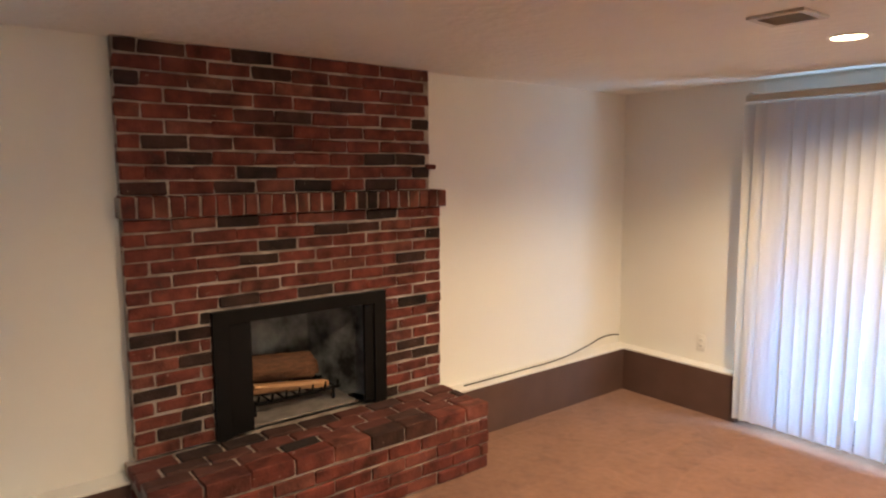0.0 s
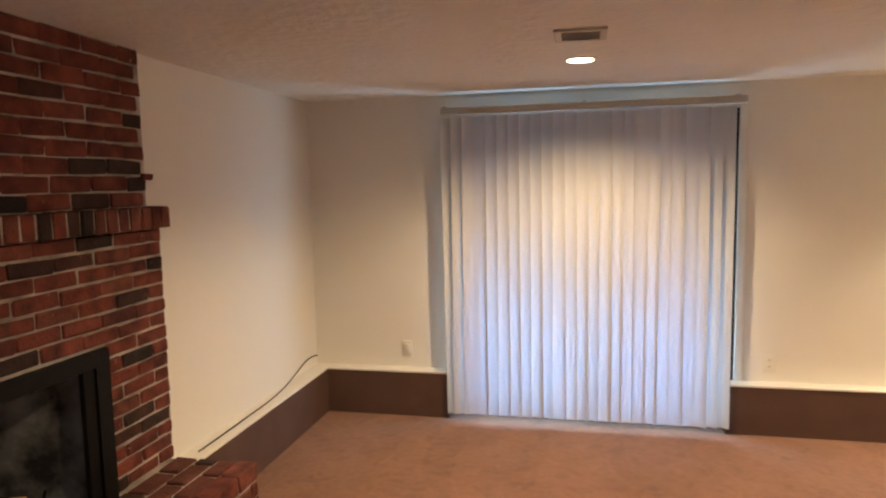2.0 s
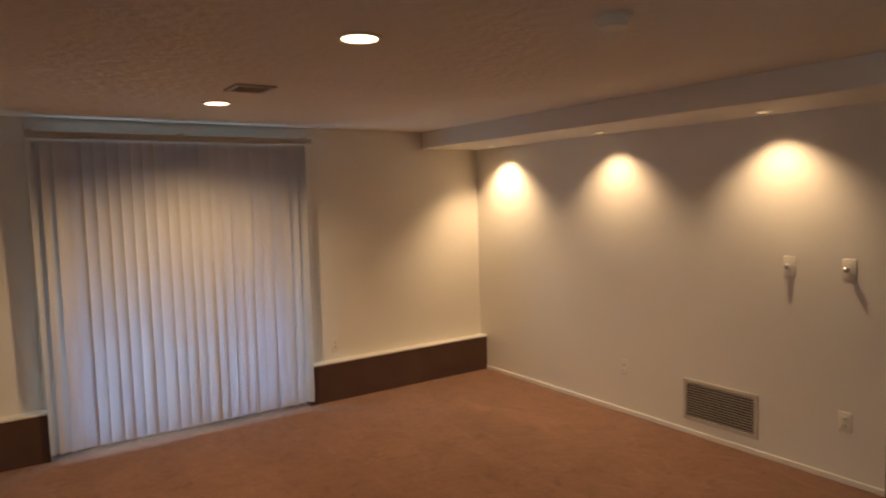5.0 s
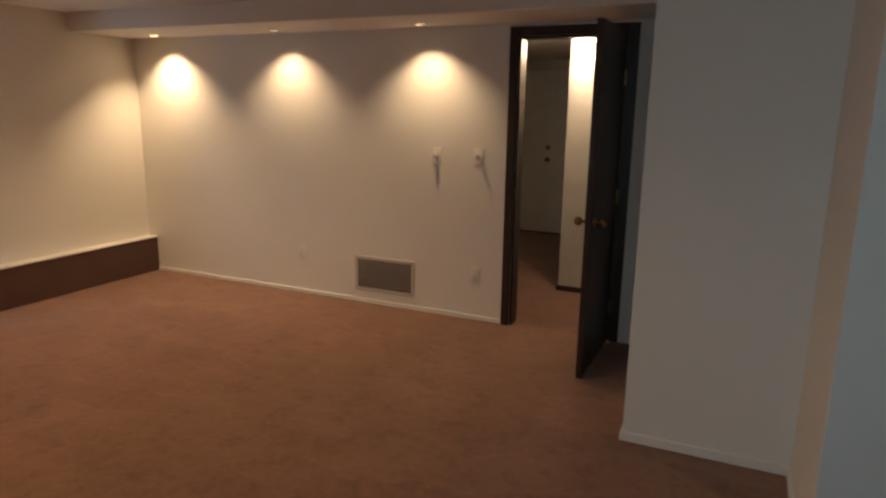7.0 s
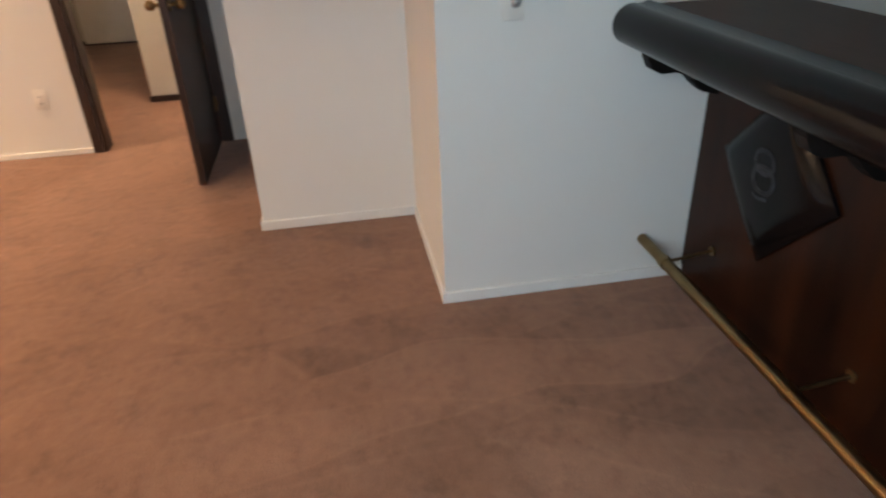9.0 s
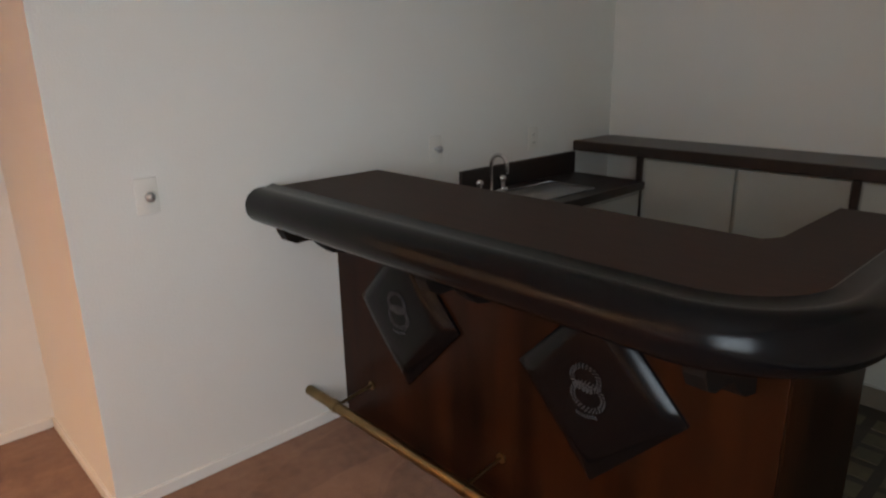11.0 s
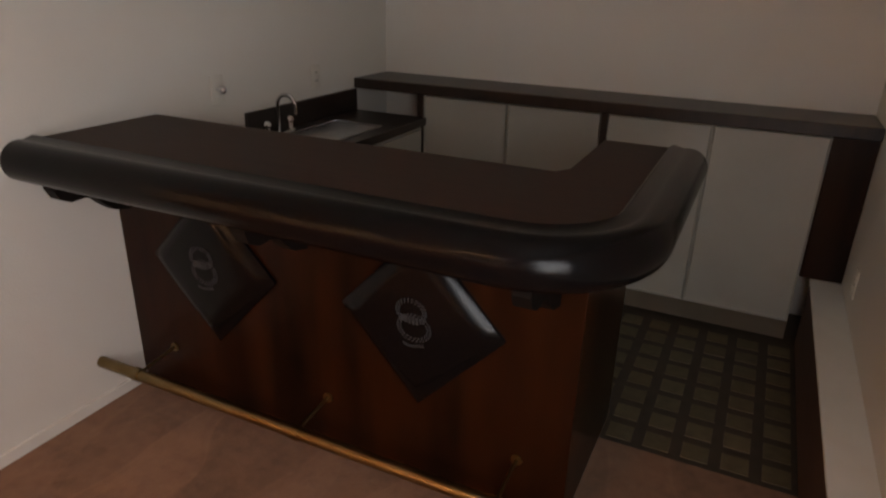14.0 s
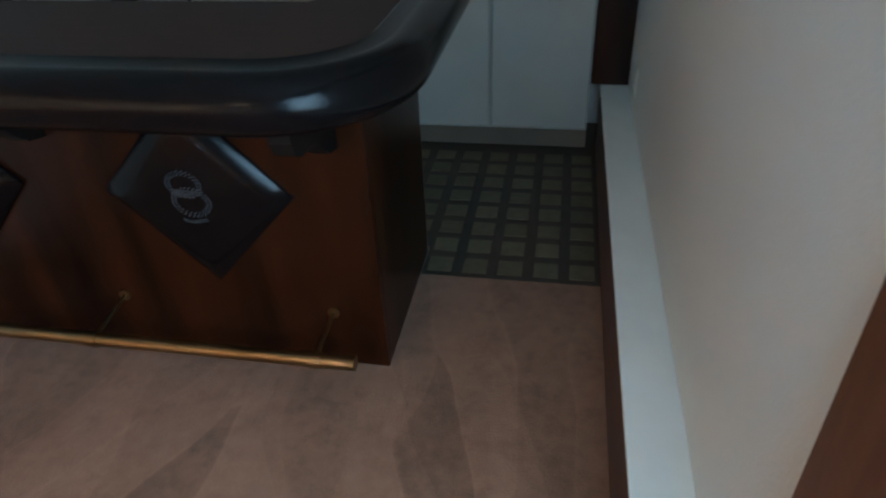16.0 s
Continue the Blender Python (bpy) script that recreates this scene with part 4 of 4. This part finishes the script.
def bar():
    t = thing("home_bar", (1.5, -6.5, 0), "dark mahogany home bar with a padded black vinyl armrest", "bar")
    def add(name, bm, material, label="", smooth=False, parent=None):
        ob = part(name, bm, material, parent or t, label, smooth)
        ob.matrix_parent_inverse = (parent or t).matrix_world.inverted()
        return ob
    add("front_panel", B((BX, J2 - 0.001, BY - 0.02, BY, 0.0, BT - 0.06), bevel=0.002), M["barwood"], "glossy reddish mahogany front panel")
    add("end_panel", B((BX, BX + 0.02, -6.86, BY - 0.0205, 0.0, BT - 0.06), bevel=0.002), M["barwood"], "mahogany end panel")
    add("back_panel", B((BX + 0.02, J2 - 0.001, -6.44, -6.42, 0.0, BT - 0.06)), M["door"])
    # worktop: straight run, rounded outer corner and return
    path = arc_path()
    outer = [(x, y) for x, y, _ in path]
    inner = [(0.80, -6.93), (0.80, -6.50), (0.83, -6.45), (J2 - 0.004, -6.45)]
    bm = bmesh.new()
    loop = outer + inner
    lo = [bm.verts.new((x, y, BT - 0.06)) for x, y in loop]
    hi = [bm.verts.new((x, y, BT)) for x, y in loop]
    bm.faces.new(hi)
    bm.faces.new(list(reversed(lo)))
    for i in range(len(loop)):
        j = (i + 1) % len(loop)
        bm.faces.new((lo[i], lo[j], hi[j], hi[i]))
    add("bar_top", bm, M["laminate"], "dark brown laminate top")
    add("underside_board", B((BX + 0.001, J2 - 0.001, BY + 0.001, -5.935, BT - 0.076, BT - 0.0605)), M["redwood"], "dark red board under the overhang")
    # armrest roll
    # round roll with a low ridge along the back
    prof = [(-0.058, 0.055), (-0.050, 0.064)]
    prof += [(0.002 + 0.065 * math.cos(radians(a)), 0.064 * math.sin(radians(a)) - 0.006) for a in [106 - 8 * k for k in range(28)]]
    prof += [(-0.050, -0.056), (-0.058, -0.045)]
    bm = bmesh.new()
    sweep(bm, [(x, y, BT - 0.052) for x, y, _ in path], prof)
    add("armrest", bm, M["vinyl"], "glossy padded black vinyl roll", True)
    bm = bmesh.new()
    sweep(bm, [(x, y, BT + 0.001) for x, y, _ in path], [(-0.060, 0.004), (-0.052, 0.006), (-0.052, -0.01), (-0.060, -0.01)])
    add("piping", bm, M["vinyl"], "", True)
    # brackets under the overhang
    for x in (J2 - 0.04, 1.56, 0.745):
        bm = bmesh.new()
        pr = [(0, 0), (0.265, 0), (0.268, -0.10), (0.25, -0.135), (0.215, -0.152), (0.165, -0.15), (0.125, -0.162), (0.098, -0.192), (0.06, -0.222), (0.0, -0.236)]
        a = [bm.verts.new((x - 0.024, BY + p, BT - 0.061 + q)) for p, q in pr]
        b = [bm.verts.new((x + 0.024, BY + p, BT - 0.061 + q)) for p, q in pr]
        bm.faces.new(a)
        bm.faces.new(list(reversed(b)))
        for i in range(len(pr)):
            j = (i + 1) % len(pr)
            bm.faces.new((a[i], b[i], b[j], a[j]))
        add("bracket", bm, M["dark_wood"], "dark carved wooden bracket")
    # padded diamonds with a stitched wreath
    for cx in (1.135, 1.94):
        bm = bmesh.new()
        h = 0.272
        N = 14
        top, bot = {}, {}
        for i in range(N + 1):
            for j in range(N + 1):
                u, v = 2 * i / N - 1, 2 * j / N - 1
                puff = 0.016 + 0.034 * (max(0, (1 - u * u) * (1 - v * v))) ** 0.35
                if i in (0, N) or j in (0, N):
                    puff = 0.012
                x, z = (u - v) / 2 * h, (u + v) / 2 * (h * 1.06)
                top[i, j] = bm.verts.new((cx + x, BY + puff, 0.590 + z))
                if i in (0, N) or j in (0, N):
                    bot[i, j] = bm.verts.new((cx + x, BY + 0.0005, 0.590 + z))
        for i in range(N):
            for j in range(N):
                bm.faces.new((top[i, j], top[i + 1, j], top[i + 1, j + 1], top[i, j + 1]))
        for k in range(N):
            for p, q in (((k, 0), (k + 1, 0)), ((k, N), (k + 1, N)), ((0, k), (0, k + 1)), ((N, k), (N, k + 1))):
                bm.faces.new((top[p], top[q], bot[q], bot[p]))
        pad = add("diamond_pad", bm, M["vinyl"], "padded black vinyl diamond with stitched emblem", True)
        bm = bmesh.new()
        # two stacked rings of stitches over a short base
        for dx, dz, rx, rz, count in ((0.006, 0.034, 0.046, 0.036, 24), (0.006, 0.034, 0.037, 0.028, 20), (-0.004, -0.018, 0.052, 0.040, 28), (-0.004, -0.018, 0.042, 0.031, 22)):
            for k in range(count):
                a = 2 * math.pi * k / count
                p = Vector((cx + dx + rx * math.cos(a), BY + 0.0505, 0.605 + dz + rz * math.sin(a)))
                q = p + Vector((0.008 * math.cos(a + 0.9), 0, 0.008 * math.sin(a + 0.9)))
                rod(bm, p, q, 0.0017, 6)
        for k in range(3):
            z = 0.603 + k * 0.008
            rod(bm, (cx - 0.018, BY + 0.0505, z), (cx + 0.040, BY + 0.0505, z + 0.003), 0.0018, 6)
        for k in range(8):
            p = (cx - 0.036 + k * 0.009, BY + 0.0500, 0.524 + 0.004 * math.cos(k * 0.7))
            rod(bm, p, (p[0] + 0.005, p[1], p[2] + 0.010), 0.0016, 6)
        add("emblem", bm, M["stitch"], "grey stitched wreath emblem", False, pad)
    # brass foot rail
    fy, fz = -6.05, 0.178
    bm = bmesh.new()
    rod(bm, (0.69, fy, fz), (J2 - 0.002, fy, fz), 0.021, 24)
    rail = add("foot_rail", bm, M["brass"], "aged brass foot rail", True)
    for x in (0.805, 1.485, 2.19):
        bm = bmesh.new()
        rod(bm, (x - 0.016, fy, fz), (x + 0.016, fy, fz), 0.0245, 20)
        rod(bm, (x, fy - 0.015, fz + 0.003), (x, BY + 0.004, 0.202), 0.006, 10)
        rod(bm, (x, BY + 0.0005, 0.202), (x, BY + 0.006, 0.202), 0.018, 16)
        add("rail_bracket", bm, M["brass"], "brass rail bracket", True)


bar()


# back counter and cabinets
CY = -7.83
CT = 1.02


def base_cabinet(x0, x1, label, doors):
    t = thing("base_cabinet", ((x0 + x1) / 2, -8.0, 0), label, "cabinet", "cabinets under the back counter")
    inv = t.matrix_world.inverted()
    part("body", B((x0, x1, YS + 0.001, CY - 0.02, 0.0, CT - 0.05)), M["cabinet"], t).matrix_parent_inverse = inv
    part("toe_kick", B((x0, x1, CY - 0.0199, CY - 0.015, 0.0, 0.09)), M["toe"], t).matrix_parent_inverse = inv
    w = (x1 - x0) / doors
    for i in range(doors):
        a, b = x0 + i * w + 0.004, x0 + (i + 1) * w - 0.004
        z0, z1 = 0.10, CT - 0.062
        bm = B((a, b, CY - 0.019, CY, z0, z1))
        front = [f for f in bm.faces if f.calc_center_median().y > CY - 0.001]
        bmesh.ops.inset_region(bm, faces=front, thickness=0.055)
        bmesh.ops.inset_region(bm, faces=front, thickness=0.008, depth=-0.012)
        d = part("cabinet_door", bm, M["cabinet"], t, "pale grey-green panelled door")
        d.matrix_parent_inverse = inv
    return t


base_cabinet(0.05, 0.985, "pale painted base cabinet with two panelled doors", 2)
base_cabinet(1.015, 1.965, "pale painted base cabinet with two panelled doors beside the sink", 2)
# dark strips stand in for the shaded gaps beside the cabinet units
tagged(part("divider_post", B((0.985, 1.015, YS + 0.002, CY + 0.004, 0.0, CT - 0.05), bevel=0.002), M["door"]), "narrow dark strip filling the gap between the cabinets", "post")
tagged(part("divider_post", B((1.965, 2.0, YS + 0.002, CY + 0.004, 0.0, CT - 0.05), bevel=0.002), M["door"]), "narrow dark strip filling the gap between the cabinets", "post")
tagged(part("end_panel", B((XW + 0.001, 0.05, YS + 0.002, CY + 0.002, HL + 0.015, CT - 0.05), bevel=0.002), M["barwood"]), "dark wooden filler panel above the ledge", "panel")
back = thing("back_counter", (1.1, -8.0, CT - 0.05), "long dark laminate back counter along the wall", "counter")
part("counter_top", B((XW + 0.001, J2 - 0.001, YS + 0.001, CY + 0.018, CT - 0.05, CT), bevel=0.003), M["counter"], back).matrix_parent_inverse = back.matrix_world.inverted()
part("edge_band", B((XW + 0.001, J2 - 0.001, CY + 0.0181, CY + 0.032, CT - 0.053, CT + 0.001), bevel=0.004), M["door"], back, "dark wooden edge band").matrix_parent_inverse = back.matrix_world.inverted()


def sink_unit():
    x0, x1, y0, y1, z = 1.93, J2 - 0.001, CY + 0.031, -6.92, 0.85
    t = thing("sink_cabinet", ((x0 + x1) / 2, (y0 + y1) / 2, 0), "painted sink cabinet with a dark counter behind the bar", "cabinet")
    inv = t.matrix_world.inverted()
    part("body", B((x0 + 0.03, x1, y0, y1, 0.0, z - 0.04)), M["cabinet"], t).matrix_parent_inverse = inv
    part("cabinet_door", B((x0 + 0.012, x0 + 0.0299, y0 + 0.03, y1 - 0.03, 0.1, z - 0.06), bevel=0.003), M["cabinet"], t).matrix_parent_inverse = inv
    sx0, sx1, sy0, sy1 = x0 + 0.09, x1 - 0.11, -7.46, -6.97
    part("worktop", B((x0, sx0, y0, y1, z - 0.04, z), (sx1, x1, y0, y1, z - 0.04, z), (sx0, sx1, y0, sy0, z - 0.04, z), (sx0, sx1, sy1, y1, z - 0.04, z)), M["counter"], t, "dark laminate worktop").matrix_parent_inverse = inv
    part("backsplash", B((x1 - 0.02, x1, y0, y1, z, z + 0.115), bevel=0.003), M["counter"], t, "dark backsplash").matrix_parent_inverse = inv
    bm = B((sx0 - 0.012, sx1 + 0.012, sy0 - 0.012, sy1 + 0.012, z, z + 0.006))
    top = [f for f in bm.faces if f.calc_center_median().z > z + 0.005]
    bmesh.ops.inset_region(bm, faces=top, thickness=0.03)
    bmesh.ops.inset_region(bm, faces=top, thickness=0.012, depth=-0.15)
    part("basin", bm, M["steel"], t, "stainless steel basin").matrix_parent_inverse = inv
    return t


sink_unit()


def faucet():
    x, y, z = J2 - 0.065, -7.07, 0.85
    t = thing("faucet", (x, y, z), "chrome gooseneck faucet with two handles at the sink", "faucet")
    inv = t.matrix_world.inverted()
    part("base", B((x - 0.022, x + 0.022, y - 0.10, y + 0.10, z, z + 0.014), bevel=0.006), M["chrome"], t).matrix_parent_inverse = inv
    bm = bmesh.new()
    pts = [(x, y, z + 0.014), (x, y, z + 0.135)] + [(x - 0.05 + 0.05 * math.cos(a), y, z + 0.135 + 0.05 * math.sin(a)) for a in [math.pi * k / 10 for k in range(1, 11)]] + [(x - 0.10, y, z + 0.11)]
    for p, q in zip(pts, pts[1:]):
        rod(bm, p, q, 0.009, 12)
        ball(bm, q, 0.009, u=10, v=6)
    part("spout", bm, M["chrome"], t, "", True).matrix_parent_inverse = inv
    for s in (-1, 1):
        bm = bmesh.new()
        rod(bm, (x, y + s * 0.08, z + 0.014), (x, y + s * 0.08, z + 0.045), 0.014, 14)
        ball(bm, (x, y + s * 0.08, z + 0.058), 0.021, sz=0.8)
        part("handle", bm, M["chrome"], t, "", True).matrix_parent_inverse = inv


faucet()


# vinyl squares behind the bar
def tile_floor():
    pitch, gap = 0.131, 0.041
    bm = B((-(pitch - gap) / 2, (pitch - gap) / 2, -(pitch - gap) / 2, (pitch - gap) / 2, -0.004, 0.0), bevel=0.0015)
    me = mesh_of("tile", bm, M["tile"])
    for i in range(15):
        for j in range(8):
            x, y = 0.065 + i * pitch, -6.79 - j * pitch
            if y < -7.80 or x > 1.93 or (x > 0.62 and y > -6.97 + 0.04):
                continue
            ob = new("tile", me)
            ob.parent = bar_floor
            ob.location = (x, y, 0.0)


tile_floor()
